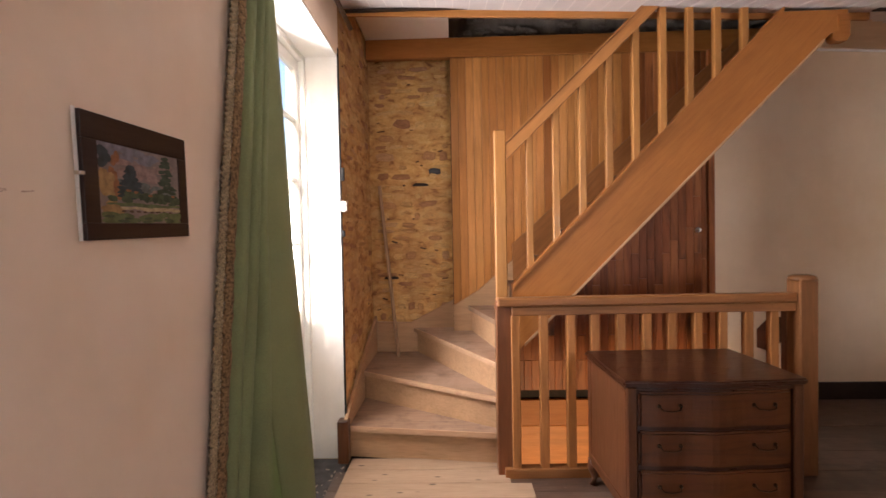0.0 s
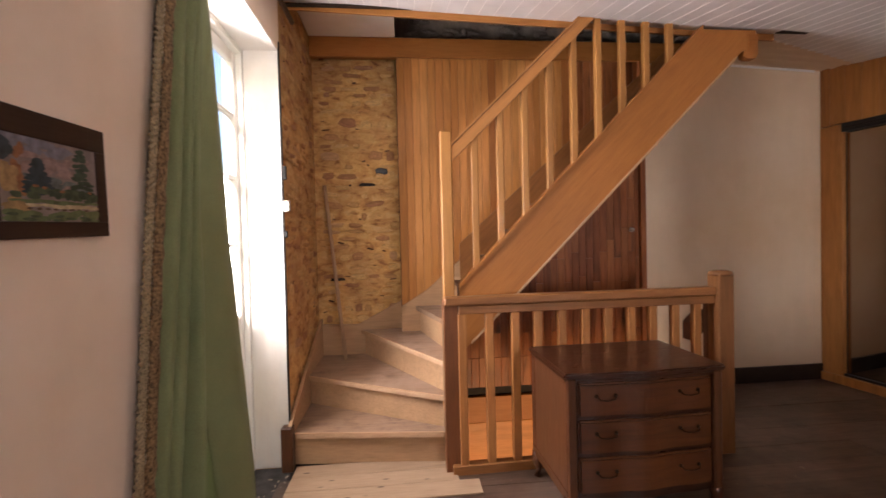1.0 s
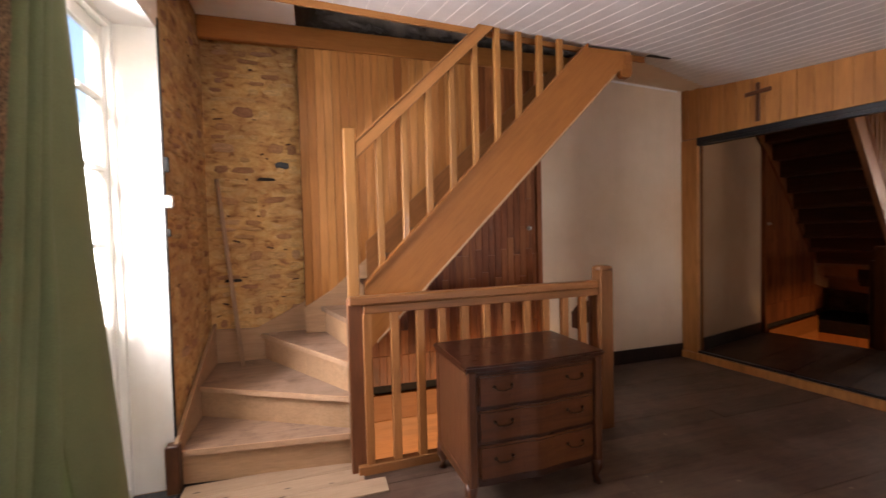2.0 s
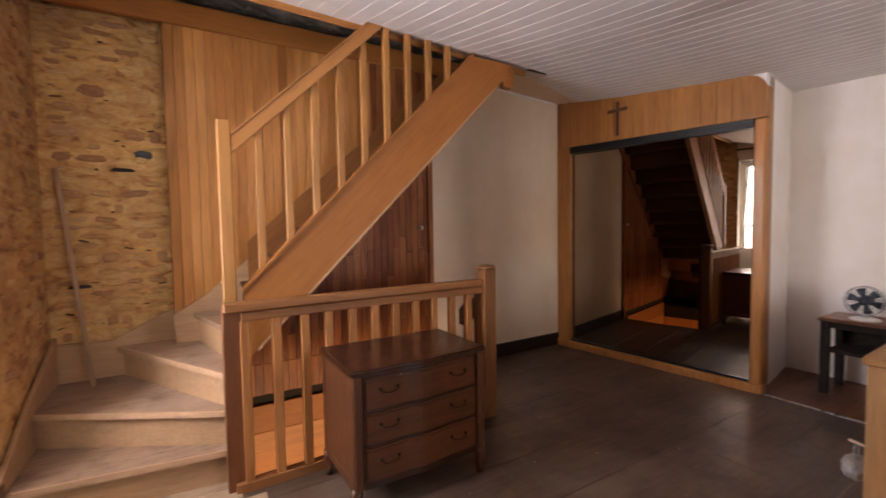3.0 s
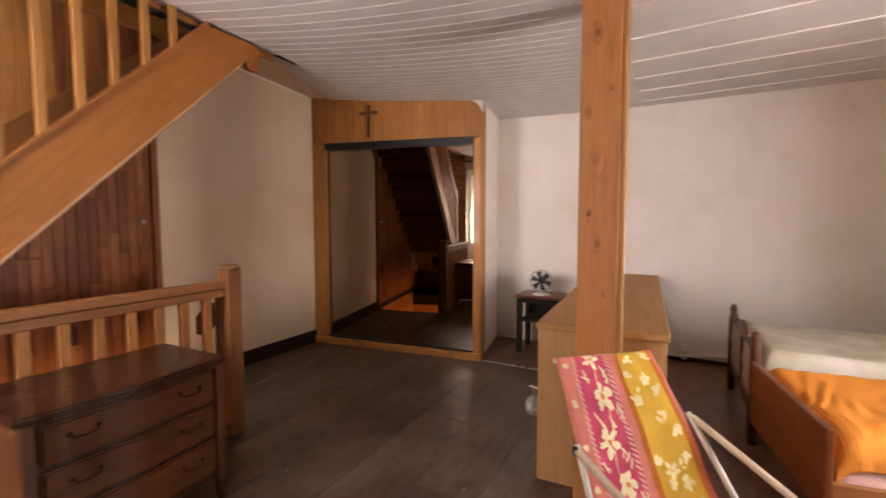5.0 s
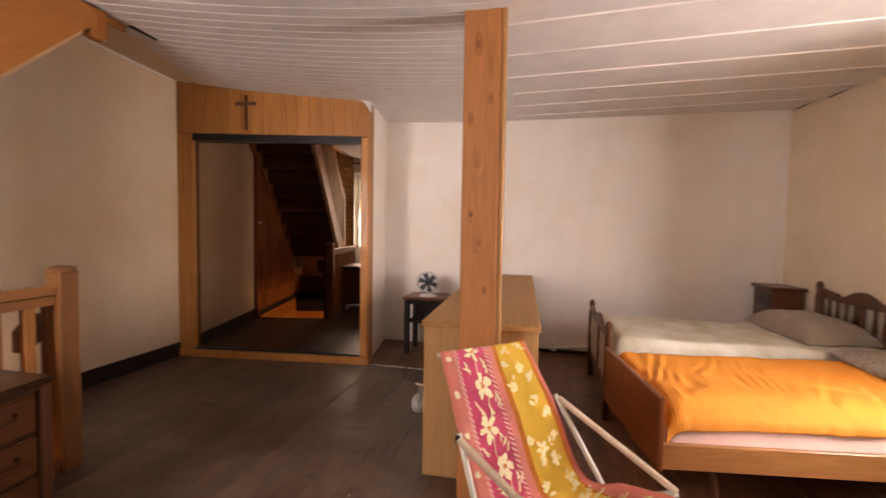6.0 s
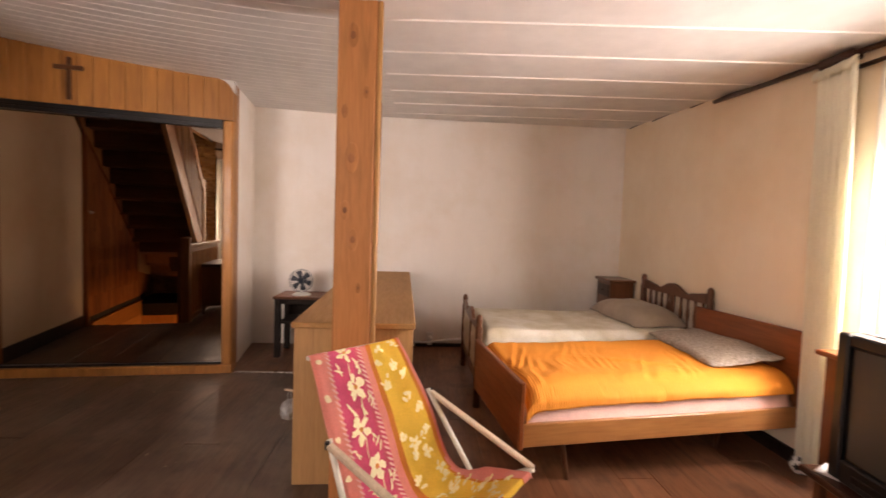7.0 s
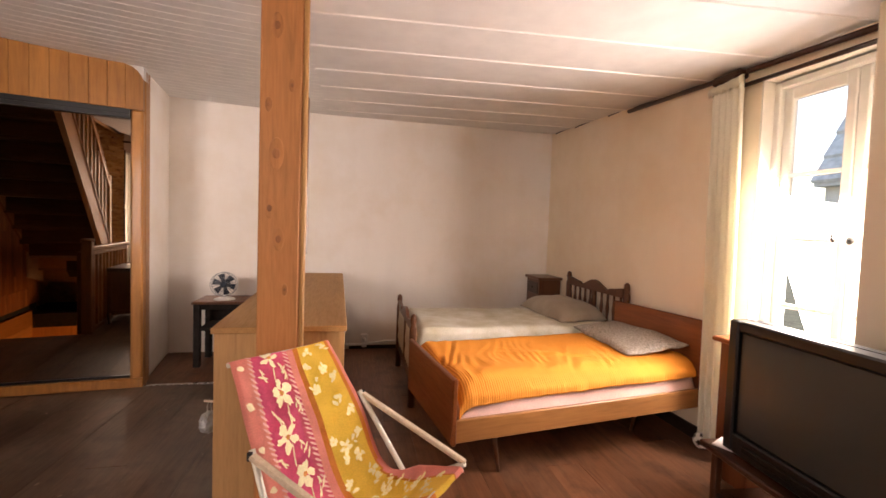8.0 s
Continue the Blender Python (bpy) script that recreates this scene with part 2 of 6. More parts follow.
REDBROWN = wood("shade_toned_red_brown", (0.15, 0.045, 0.016), "z", 0.4, 0.25, 0, 0.1, 0.05, 0.2, 0.1)
LITPANEL = wood("lit_orange_stair_panel", (0.50, 0.215, 0.055), "x", 0.45, 0.2, 0, 0.15, 0.06, 0.2)
DRAWERW = wood("walnut_drawer_front", (0.105, 0.034, 0.0095), "x", 0.32, 0.4, 0, 0.15, 0.06, 0.3, 0.2)
LATH = wood("yellowish_lath", (0.50, 0.265, 0.095), "z", 0.5, 0.25, 0, 0.1, 0.08, 0.2)
DARKWOOD = wood("dark_bedstead_wood", (0.135, 0.052, 0.024), "z", 0.3, 0.3, 0, 0.1, 0.05, 0.2, 0.25)
TEAK = wood("reddish_teak_veneer", (0.235, 0.068, 0.021), "x", 0.3, 0.3, 0, 0.1, 0.04, 0.15, 0.25)
BEECH = wood("pale_beech", (0.66, 0.54, 0.41), "z", 0.45, 0.15, 0, 0.08, 0.05, 0.1)
OAKRAIL = wood("honey_bed_rail", (0.36, 0.155, 0.05), "y", 0.35, 0.25, 0, 0.1, 0.05, 0.15, 0.2)
FLOOR = wood("worn_dark_floorboards", (0.116, 0.070, 0.049), "x", 0.36, 0.45, 0, 0.18, 0.2, 0.55)
FLOOR2 = wood("reddish_floorboards", (0.195, 0.080, 0.040), "x", 0.33, 0.4, 0, 0.22, 0.12, 0.3, 0.08)
worn(FLOOR, (0.28, 0.215, 0.165), 0.36)
FLOOR.node_tree.nodes["Principled BSDF"].inputs["Specular IOR Level"].default_value = 0.65
worn(FLOOR2, (0.34, 0.20, 0.13), 0.3)
worn(TREAD, (0.55, 0.42, 0.33), 0.5)
KNOTRING = wood("grain_round_knot", (0.44, 0.178, 0.058), "z", 0.5, 0.45)
KNOT = wood("dark_knot", (0.31, 0.12, 0.042), "z", 0.45, 0.5)
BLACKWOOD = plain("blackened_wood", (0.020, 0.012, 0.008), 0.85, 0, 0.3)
SKIRT = plain("dark_brown_paint", (0.022, 0.013, 0.010), 0.4, 0, 0.3)
CREAM = plain("cream_window_paint", (0.82, 0.80, 0.74), 0.4, 0, 0.08, 9)
GREEN = cloth("green_curtain_cloth", (0.215, 0.25, 0.115), 260, 0.85, 0.15, 0.08, 0.0)
BRAID = plain("gold_braid", (0.40, 0.31, 0.18), 0.85, 0, 0.65, 170, 0.8)
FRINGE = plain("brown_tufted_fringe", (0.27, 0.165, 0.075), 0.9, 0, 0.8, 120, 0.8)
VOILE = sheer("cream_curtain_cloth", (0.97, 0.93, 0.78), 0.28)
ORANGE = cloth("orange_ribbed_bedspread", (0.86, 0.31, 0.030), 150, 0.85, 0.3, 0.06, 0.0)


def ribbed(m, period, depth):
    """Fine woven ribs across the cloth."""
    ns, ls = m.node_tree.nodes, m.node_tree.links
    bsdf = ns["Principled BSDF"]
    old = bsdf.inputs["Base Color"].links[0].from_socket
    w = ns.new("ShaderNodeTexWave")
    w.bands_direction = "Y"
    w.inputs["Scale"].default_value, w.inputs["Distortion"].default_value = 0.314 / period, 1.2
    w.inputs["Detail"].default_value, w.inputs["Detail Scale"].default_value = 2.0, 0.15
    ls.new(mapped(ns, ls, (1, 1, 1)), w.inputs["Vector"])
    ls.new(mixed(ns, ls, old, ramp(ns, ls, w.outputs["Fac"], [(0.1, (0.90, 0.83, 0.76)), (0.6, (1.03, 1.04, 1.05))]), 1.0, "MULTIPLY"), bsdf.inputs["Base Color"])
    bumped(ns, ls, bsdf, w.outputs["Fac"], depth, 0.004)


ribbed(ORANGE, 0.0135, 0.45)
SHEET = cloth("faded_floral_mattress", (0.70, 0.61, 0.43), 130, 0.9, 0.25, 0.22, 0.0, (0.78, 0.74, 0.66))
PINKMAT = cloth("pink_mattress_cloth", (0.80, 0.50, 0.42), 130, 0.9, 0.2, 0.12, 0.2)
PILLOW = cloth("grey_beige_pillow", (0.36, 0.29, 0.225), 140, 0.9, 0.35, 0.2, 0.2)
SPECKLED = plain("speckled_pillow_cloth", (0.42, 0.355, 0.30), 0.9, 0, 0.55, 75, 0.3)
STRIPE = cloth("pale_upholstery", (0.60, 0.53, 0.44), 160, 0.9, 0.2, 0.1, 0.2)
BRASS = plain("aged_brass", (0.05, 0.03, 0.018), 0.4, 1.0, 0.4, 60)
IRON = plain("dark_iron", (0.03, 0.028, 0.026), 0.45, 0.8, 0.3, 40)
STEEL = plain("bright_steel", (0.72, 0.72, 0.70), 0.25, 1.0, 0.1, 40)
WPLASTIC = plain("white_plastic", (0.82, 0.80, 0.77), 0.35, 0, 0.05)
BAGFILM = plain("thin_grey_white_film", (0.42, 0.41, 0.40), 0.4, 0, 0.25, 25, 0.3)
BPLASTIC = plain("black_plastic", (0.005, 0.005, 0.006), 0.32, 0, 0.0, 5, 0.0)
BLUEPL = plain("blue_translucent_plastic", (0.010, 0.022, 0.042), 0.35, 0, 0.1)
SCREEN = plain("grey_picture_tube", (0.045, 0.047, 0.043), 0.45, 0, 0.0, 0.3, 0.0)
ALU = plain("painted_steel_tube", (0.70, 0.66, 0.56), 0.3, 0.1, 0.1)
PAPER = plain("white_paper", (0.66, 0.65, 0.64), 0.8, 0, 0.03)
ROOFSLATE = plain("grey_slates", (0.75, 0.75, 0.74), 0.6, 0, 0.3, 8, 0.4)
RENDERW = plaster("white_house_render", (0.85, 0.83, 0.80), 0.08)
GRASS = plain("grey_green_ground", (0.16, 0.17, 0.11), 0.9, 0, 0.4, 2, 0.4)

m, ns, ls, MIRROR = nodes_of("smoked_mirror")
MIRROR.inputs["Metallic"].default_value, MIRROR.inputs["Roughness"].default_value = 1.0, 0.015
MIRROR.inputs["Base Color"].default_value = (0.37, 0.295, 0.23, 1)
MIRROR = m
m, ns, ls, b = nodes_of("window_glass")
b.inputs["Transmission Weight"].default_value, b.inputs["Roughness"].default_value, b.inputs["IOR"].default_value = 1.0, 0.0, 1.05
GLASS = m
m, ns, ls, b = nodes_of("picture_glass")
b.inputs["Base Color"].default_value, b.inputs["Roughness"].default_value = (1, 1, 1, 1), 0.05
b.inputs["Transmission Weight"].default_value, b.inputs["IOR"].default_value = 1.0, 1.3

# ---- building helpers ----
def box(bm, lo, hi, bevel=0.0, m=None):
    """An upright box from corner to corner, with chamfered edges."""
    lo, hi = [min(a, b) for a, b in zip(lo, hi)], [max(a, b) for a, b in zip(lo, hi)]
    made = bmesh.ops.create_cube(bm, size=1.0)["verts"]
    for v in made:
        v.co = Vector([(a + b) / 2 + c * (b - a) for a, b, c in zip(lo, hi, v.co)])
    if bevel:
        edges = list({e for v in made for e in v.link_edges})
        made = bmesh.ops.bevel(bm, geom=edges, offset=bevel, segments=1, affect="EDGES")["verts"]
    if m:
        bmesh.ops.transform(bm, matrix=m, verts=list({v for v in made if v.is_valid}))
    return bm


def slab(bm, outline, axis, lo, hi):
    """A flat outline (pairs) pushed along an axis from lo to hi."""
    def at(p, d):
        return {"x": (d, p[0], p[1]), "y": (p[0], d, p[1]), "z": (p[0], p[1], d)}[axis]
    a, b = [bm.verts.new(at(p, lo)) for p in outline], [bm.verts.new(at(p, hi)) for p in outline]
    n = len(outline)
    bm.faces.new(a[::-1]), bm.faces.new(b)
    for i in range(n):
        bm.faces.new((a[i], a[(i + 1) % n], b[(i + 1) % n], b[i]))
    bmesh.ops.recalc_face_normals(bm, faces=bm.faces)
    return bm


def tube(bm, points, radius, sides=10):
    """A round bar along points; radius is a number or one for each point."""
    pts = [Vector(p) for p in points]
    rings = []
    for i, p in enumerate(pts):
        d = (pts[min(i + 1, len(pts) - 1)] - pts[max(i - 1, 0)]).normalized()
        side = d.orthogonal().normalized() if abs(d.z) > 0.95 else d.cross(Vector((0, 0, 1))).normalized()
        up = side.cross(d)
        r = radius[i] if isinstance(radius, (list, tuple)) else radius
        rings.append([bm.verts.new(p + r * (math.cos(a) * side + math.sin(a) * up)) for a in [2 * math.pi * k / sides for k in range(sides)]])
    for r0, r1 in zip(rings, rings[1:]):
        for k in range(sides):
            f = bm.faces.new((r0[k], r0[(k + 1) % sides], r1[(k + 1) % sides], r1[k]))
            f.smooth = True
    bm.faces.new(rings[0][::-1]), bm.faces.new(rings[-1])
    bmesh.ops.recalc_face_normals(bm, faces=bm.faces)
    return bm


def lathe(bm, profile, centre=(0, 0, 0), sides=14, m=None):
    """A turned shape: (radius, height) pairs round an upright axis."""
    rings = []
    for r, h in profile:
        rings.append([bm.verts.new((centre[0] + r * math.cos(a), centre[1] + r * math.sin(a), centre[2] + h)) for a in [2 * math.pi * k / sides for k in range(sides)]])
    for r0, r1 in zip(rings, rings[1:]):
        for k in range(sides):
            f = bm.faces.new((r0[k], r0[(k + 1) % sides], r1[(k + 1) % sides], r1[k]))
            f.smooth = True
    bm.faces.new(rings[0][::-1]), bm.faces.new(rings[-1])
    if m:
        bmesh.ops.transform(bm, matrix=m, verts=[v for r in rings for v in r])
    bmesh.ops.recalc_face_normals(bm, faces=bm.faces)
    return bm


def sheet(bm, place, nu, nv, thick=0.0):
    """A bent cloth: place(u, v) for u and v from 0 to 1, with a thickness."""
    g = [[bm.verts.new(place(i / nu, j / nv)) for j in range(nv + 1)] for i in range(nu + 1)]
    for i in range(nu):
        for j in range(nv):
            bm.faces.new((g[i][j], g[i + 1][j], g[i + 1][j + 1], g[i][j + 1])).smooth = True
    if thick:
        bm.normal_update()
        bmesh.ops.solidify(bm, geom=list(bm.faces), thickness=thick)
        for f in bm.faces:
            f.smooth = True
    return bm


def link(name, bm, material, parent=None, at=None):
    me = bpy.data.meshes.new(name)
    bm.to_mesh(me)
    bm.free()
    for mt in material if isinstance(material, (list, tuple)) else [material]:
        me.materials.append(mt)
    ob = new(name, me)
    if parent:
        ob.parent = parent
    if at:
        ob.location = at
    return ob


def part(name, bm, material, parent, label="", at=None):
    return tagged(link(name, bm, material, parent, at), label)


def thing(name, label, category, at=(0, 0, 0), turn=0.0, group=""):
    ob = new(name)
    ob.empty_display_size = 0.1
    ob.matrix_world = pose(*at, 0, 0, turn)
    return tagged(ob, label, category, group)


def structure(name, bm, material, label, category, parent=None):
    return tagged(link(name, bm, material, parent), label, category, "", "structure")


def piece(name, mesh, parent, m):
    ob = new(name, mesh)
    ob.parent = parent
    ob.matrix_local = m
    return ob


def B(lo, hi, bevel=0.0, m=None):
    return box(bmesh.new(), lo, hi, bevel, m)


# ---- the shell of the room ----
XL, XR, YF, YB, YP = -0.70, 4.90, -2.365, 3.60, 3.50
PANEL_X, PANEL_END = -0.03, 2.00  # the boards behind the stair start and end here


def ceiling_at(x, y):
    """The boarded ceiling rises towards the stair wall."""
    front = 2.345 + 0.062 * max(0.0, x - 2.0)
    if y < 0.2:
        return front
    s = (y - 0.2) / 3.4
    return front + (2.75 - 0.07 * (x - 3.8) - front) * s ** 1.6


# floor: joists and boards lie on a rough base; a hole for the stair going down
FZ = -0.03
bm = bmesh.new()
for lo, hi in (((XL - 0.3, YF - 0.3), (XR + 0.2, 2.46)), ((XL - 0.3, 2.46), (0.33, 3.7)), ((1.93, 2.46), (XR + 0.2, 3.7))):
    box(bm, (*lo, -0.22), (*hi, FZ))
FLOOR_BASE = structure("floor", bm, BLACKWOOD, "dark worn wooden floor of old boards", "floor")

# left wall with the tall window's opening
WY0, WY1, WZ1 = 1.46, 2.62, 2.46
# walls run on unseen above the ceiling to stop sun leaking in
bm = bmesh.new()
box(bm, (-1.02, YF - 0.3, -0.22), (XL, WY0, 4.34))
box(bm, (-1.02, WY0, WZ1), (XL, WY1, 4.34))
wall_west = structure("wall_west", bm, PINK, "pink cream plastered wall", "wall")
structure("wall_west_stone", B((-1.02, WY1, -0.22), (XL - 0.012, 3.9, 4.34)), MORTAR, "ochre mortar and rubble stone wall beside the stair", "wall")
for lo, hi in (((-1.02, WY1 - 0.012, 0.0), (XL - 0.004, WY1, WZ1)), ((-1.02, WY0, 0.0), (XL - 0.004, WY0 + 0.012, WZ1)), ((-1.02, WY0 + 0.012, WZ1 - 0.012), (XL - 0.004, WY1 - 0.012, WZ1))):
    structure("reveal", B(lo, hi), REVEAL, "white limewashed window reveal", "wall")
structure("sill_stone", B((-1.3, WY0, -0.22), (XL + 0.02, WY1, -0.004), 0.01), SILLSTONE, "dark worn stone threshold under the tall window", "threshold")

# stair wall: rubble, boards, plaster
structure("wall_north", B((XL - 0.012, YB + 0.012, -2.7), (PANEL_X, 3.9, 4.2)), MORTAR, "ochre mortar and rubble stone wall behind the stair", "wall")
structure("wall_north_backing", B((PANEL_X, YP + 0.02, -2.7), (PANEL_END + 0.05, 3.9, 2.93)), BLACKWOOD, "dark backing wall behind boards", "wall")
structure("wall_north_attic", B((PANEL_X, YB + 0.02, 2.93), (XR + 0.2, 3.9, 4.34)), DARKSTONE, "dark rough stone attic wall", "wall")
structure("wall_north_plaster", B((PANEL_END + 0.05, YP, -0.22), (XR + 0.2, 3.9, 2.93)), SHADEPINK, "pink plastered wall, its shade put into the colour", "wall")

# far wall, window wall, chimney pier
structure("wall_east", B((XR, YF - 0.3, -0.22), (XR + 0.2, YB, 4.34)), WHITE, "off-white plastered wall", "wall")
VX0, VX1, VZ1 = 1.415, 2.235, 2.27
bm = bmesh.new()
box(bm, (VX1, YF - 0.20, -0.22), (XR, YF, 4.34))
box(bm, (VX0, YF - 0.20, VZ1), (VX1, YF, 4.34))
box(bm, (XL - 0.3, YF - 0.20, -0.22), (VX0, YF, 4.34))
structure("wall_south", bm, CREAMWALL, "warm cream plastered window wall", "wall")
for lo, hi in (((VX1 - 0.012, YF - 0.20, 0), (VX1, YF - 0.003, VZ1)), ((VX0, YF - 0.20, 0), (VX0 + 0.012, YF - 0.003, VZ1)), ((VX0 + 0.012, YF - 0.20, VZ1 - 0.012), (VX1 - 0.012, YF - 0.003, VZ1))):
    structure("reveal", B(lo, hi), REVEAL, "white painted window reveal", "wall")
structure("wall_pier", B((1.28, YF, 0), (1.585, -2.2, 2.6), 0.01), CREAMWALL, "warm cream plastered pier beside the window", "wall")

# ceiling: narrow boards towards the stair, wide boards over the beds, in one mesh
HATCH = (0.04, 2.50, 2.72)
bm = bmesh.new()


def ceiling_strip(x0, x1, y0, y1, n):
    ys = [y0 + (y1 - y0) * k / n for k in range(n + 1)]
    low = [[bm.verts.new((x, y, ceiling_at(x, y))) for x in (x0, x1)] for y in ys]
    top = [[bm.verts.new((x, y, ceiling_at(x, y) + 0.02)) for x in (x0, x1)] for y in ys]
    for k in range(n):
        bm.faces.new((low[k][0], low[k + 1][0], low[k + 1][1], low[k][1]))
        bm.faces.new((low[k][0], top[k][0], top[k + 1][0], low[k + 1][0]))
        bm.faces.new((low[k][1], low[k + 1][1], top[k + 1][1], top[k][1]))


def boards_end(x):
    """The narrow boards stop at the hatch, and short of the stair wall beside it."""
    return HATCH[2] - 0.01 if x < 2.5 else min(YB, 2.80 + 0.36 * (x - 2.5))


x = XL
while x < XR - 0.01:
    x1 = min(x + 0.10, XR)
    ceiling_strip(x, x1 - 0.003, 0.2, boards_end(x), 10)
    x = x1


def wide_joint(k, y):
    """The wide boards over the beds run a little askew."""
    return min(XR, max(XL, 2.35 + 0.455 * k + 0.085 * (y - 0.14)))


def wide_board(k, n=6):
    ys = [YF + (0.2 - YF) * q / n for q in range(n + 1)]
    rows = [[(wide_joint(k, y) + 0.004, y), (wide_joint(k + 1, y) - 0.004, y)] for y in ys]
    low = [[bm.verts.new((x, y, ceiling_at(x, y))) for x, y in row] for row in rows]
    top = [[bm.verts.new((x, y, ceiling_at(x, y) + 0.02)) for x, y in row] for row in rows]
    for q in range(n):
        bm.faces.new((low[q][0], low[q + 1][0], low[q + 1][1], low[q][1]))
        bm.faces.new((low[q][0], top[q][0], top[q + 1][0], low[q + 1][0]))
        bm.faces.new((low[q][1], low[q + 1][1], top[q + 1][1], top[q][1]))


for k in range(-7, 6):
    if wide_joint(k + 1, 0.0) - wide_joint(k, 0.0) > 0.05:
        wide_board(k)


def bead(x, y0, y1, w, n, drop, skew=0.0):
    ys = [y0 + (y1 - y0) * k / n for k in range(n + 1)]
    rows = [[bm.verts.new((x + skew * (y - 0.14) + dx, y, ceiling_at(x + skew * (y - 0.14), y) + dz)) for dx, dz in ((-w, 0.001), (0, -drop), (w, 0.001))] for y in ys]
    for a, b in zip(rows, rows[1:]):
        for k in (0, 1):
            bm.faces.new((a[k], a[k + 1], b[k + 1], b[k])).material_index = 1


# narrow-board beads are whitened to stand for light caught on groove edges
x = XL + 0.10
while x < XR - 0.05:
    bead(x - 0.0015, 0.2, boards_end(x), 0.0036, 12, 0.0016)
    x += 0.10
for k in range(-6, 6):
    if XL + 0.25 < 2.35 + 0.455 * k < XR - 0.05:
        bead(2.35 + 0.455 * k, YF, 0.2, 0.0075, 8, 0.007, 0.085)
structure("ceiling", bm, [CEIL, BEAD], "white painted board ceiling with joint beads, narrow ones standing for lit grooves", "ceiling")
bm = bmesh.new()
for y0, y1 in ((YF - 0.1, 0.2), (0.2, 1.0), (1.0, 1.9), (1.9, HATCH[2])):
    vs = [bm.verts.new((px, py, ceiling_at(px, py) + 0.012)) for px, py in ((XL, y0), (XR, y0), (XR, y1), (XL, y1))]
    bm.faces.new(vs)
structure("ceiling_backing", bm, RENDERW, "white painted ceiling backing", "ceiling")
# shaded ceiling corner: the shade is painted with the darker plaster
bm = bmesh.new()
grid = [[bm.verts.new((px, HATCH[2] + (YB - HATCH[2]) * k / 6, ceiling_at(px, HATCH[2] + (YB - HATCH[2]) * k / 6) + 0.010)) for px in (2.5, XR)] for k in range(7)]
for a, b in zip(grid, grid[1:]):
    bm.faces.new((a[0], b[0], b[1], a[1]))
structure("ceiling_plaster", bm, SHADEPINK, "plain plaster of the ceiling beside the stair hatch, toned down for shade", "ceiling")
structure("trim", slab(bmesh.new(), [(2.30, 2.800), (2.30, 2.815), (3.66, 2.748), (3.66, 2.733)], "y", YP - 0.012, YP + 0.002), BEAD, "thin pale bead where wall and ceiling meet", "trim")
structure("ceiling_stair_corner", B((XL, 2.74, 2.947), (PANEL_X, YB, 2.972)), WHITE, "off-white ceiling panel above the stair corner", "ceiling")
# attic above the hatch: an unseen black shell keeps it dark
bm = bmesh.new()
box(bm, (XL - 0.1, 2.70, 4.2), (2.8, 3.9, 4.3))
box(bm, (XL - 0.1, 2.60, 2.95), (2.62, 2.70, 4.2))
structure("attic_shell", bm, BLACKWOOD, "unseen black shell closing the attic above the hatch", "attic")
# unseen slab added over the room to block sky light
structure("roof_void", B((-1.3, YF - 0.35, 4.35), (5.1, 3.95, 4.4)), BLACKWOOD, "unseen black slab that shuts out the sky", "roof")
# downstairs shaft, lengthened unseen so the floor edge cuts off the lamp's light
bm = bmesh.new()
box(bm, (0.20, 0.70, -2.7), (0.33, 3.62, -0.22))
box(bm, (1.93, 0.70, -2.7), (2.06, 3.62, -0.22))
box(bm, (0.33, 0.70, -2.7), (1.93, 0.80, -0.22))
box(bm, (0.2, 0.70, -2.8), (2.06, 3.9, -2.7))
structure("stairwell", bm, PANEL, "varnished pine lining of the stairwell below", "stairwell")
# one panel in two colours; the paler lower part paints the light there
for z0, z1, mt in ((-0.18, 0.03, STAIR), (-1.4, -0.1805, LITPANEL)):
    structure("stairwell_panel", B((0.33, YP - 0.05, z0), (1.93, YP + 0.02, z1), 0.004), mt, "orange varnished pine panel below floor level, its lit part painted paler", "panel")
# solid black strip stands for the darkness of the open gap
structure("floor_edge", B((0.33, YP - 0.02, 0.032), (1.93, YP + 0.02, 0.10)), BLACKWOOD, "black strip painting the dark gap at the floor edge in the stairwell", "trim")

# skirting boards
bm = bmesh.new()
box(bm, (PANEL_END + 0.05, YP - 0.018, 0), (3.72, YP - 0.002, 0.14), 0.003)
structure("baseboard", bm, SKIRT, "dark brown painted skirting board", "skirting")
structure("baseboard", B((XR - 0.018, YF, 0), (XR - 0.002, -0.06, 0.04), 0.003), SKIRT, "dark brown skirting board", "skirting")
structure("baseboard", B((VX1, YF + 0.002, 0), (XR - 0.02, YF + 0.018, 0.09), 0.003), SKIRT, "dark brown skirting board", "skirting")
# outdoors
structure("ground", B((-60, -60, -3.2), (60, 60, -3.1)), GRASS, "grey green ground outside", "ground")

# ridge set high, out of view, to keep low sun off the south window
house = thing("house", "white rendered neighbour house with slate roof", "house", (0, -9.0, -3.9))
part("wall", B((-2.3, -6, 0), (6.75, 0, 6.42), 0.02), RENDERW, house)
part("roof", slab(bmesh.new(), [(0.2, 6.33), (0.2, 6.40), (-3, 12.3), (-6.4, 6.4), (-6.4, 6.3)], "x", -2.5, 6.80), ROOFSLATE, house)
for k in range(12):
    f0, f1 = k / 12, (k + 1.06) / 12
    part("slate_course", slab(bmesh.new(), [(0.24 - 3.2 * f0, 6.40 + 5.9 * f0), (0.27 - 3.2 * f0, 6.45 + 5.9 * f0), (0.22 - 3.2 * f1, 6.42 + 5.9 * f1), (0.2 - 3.2 * f1, 6.40 + 5.9 * f1)], "x", -2.5, 6.82), ROOFSLATE, house)

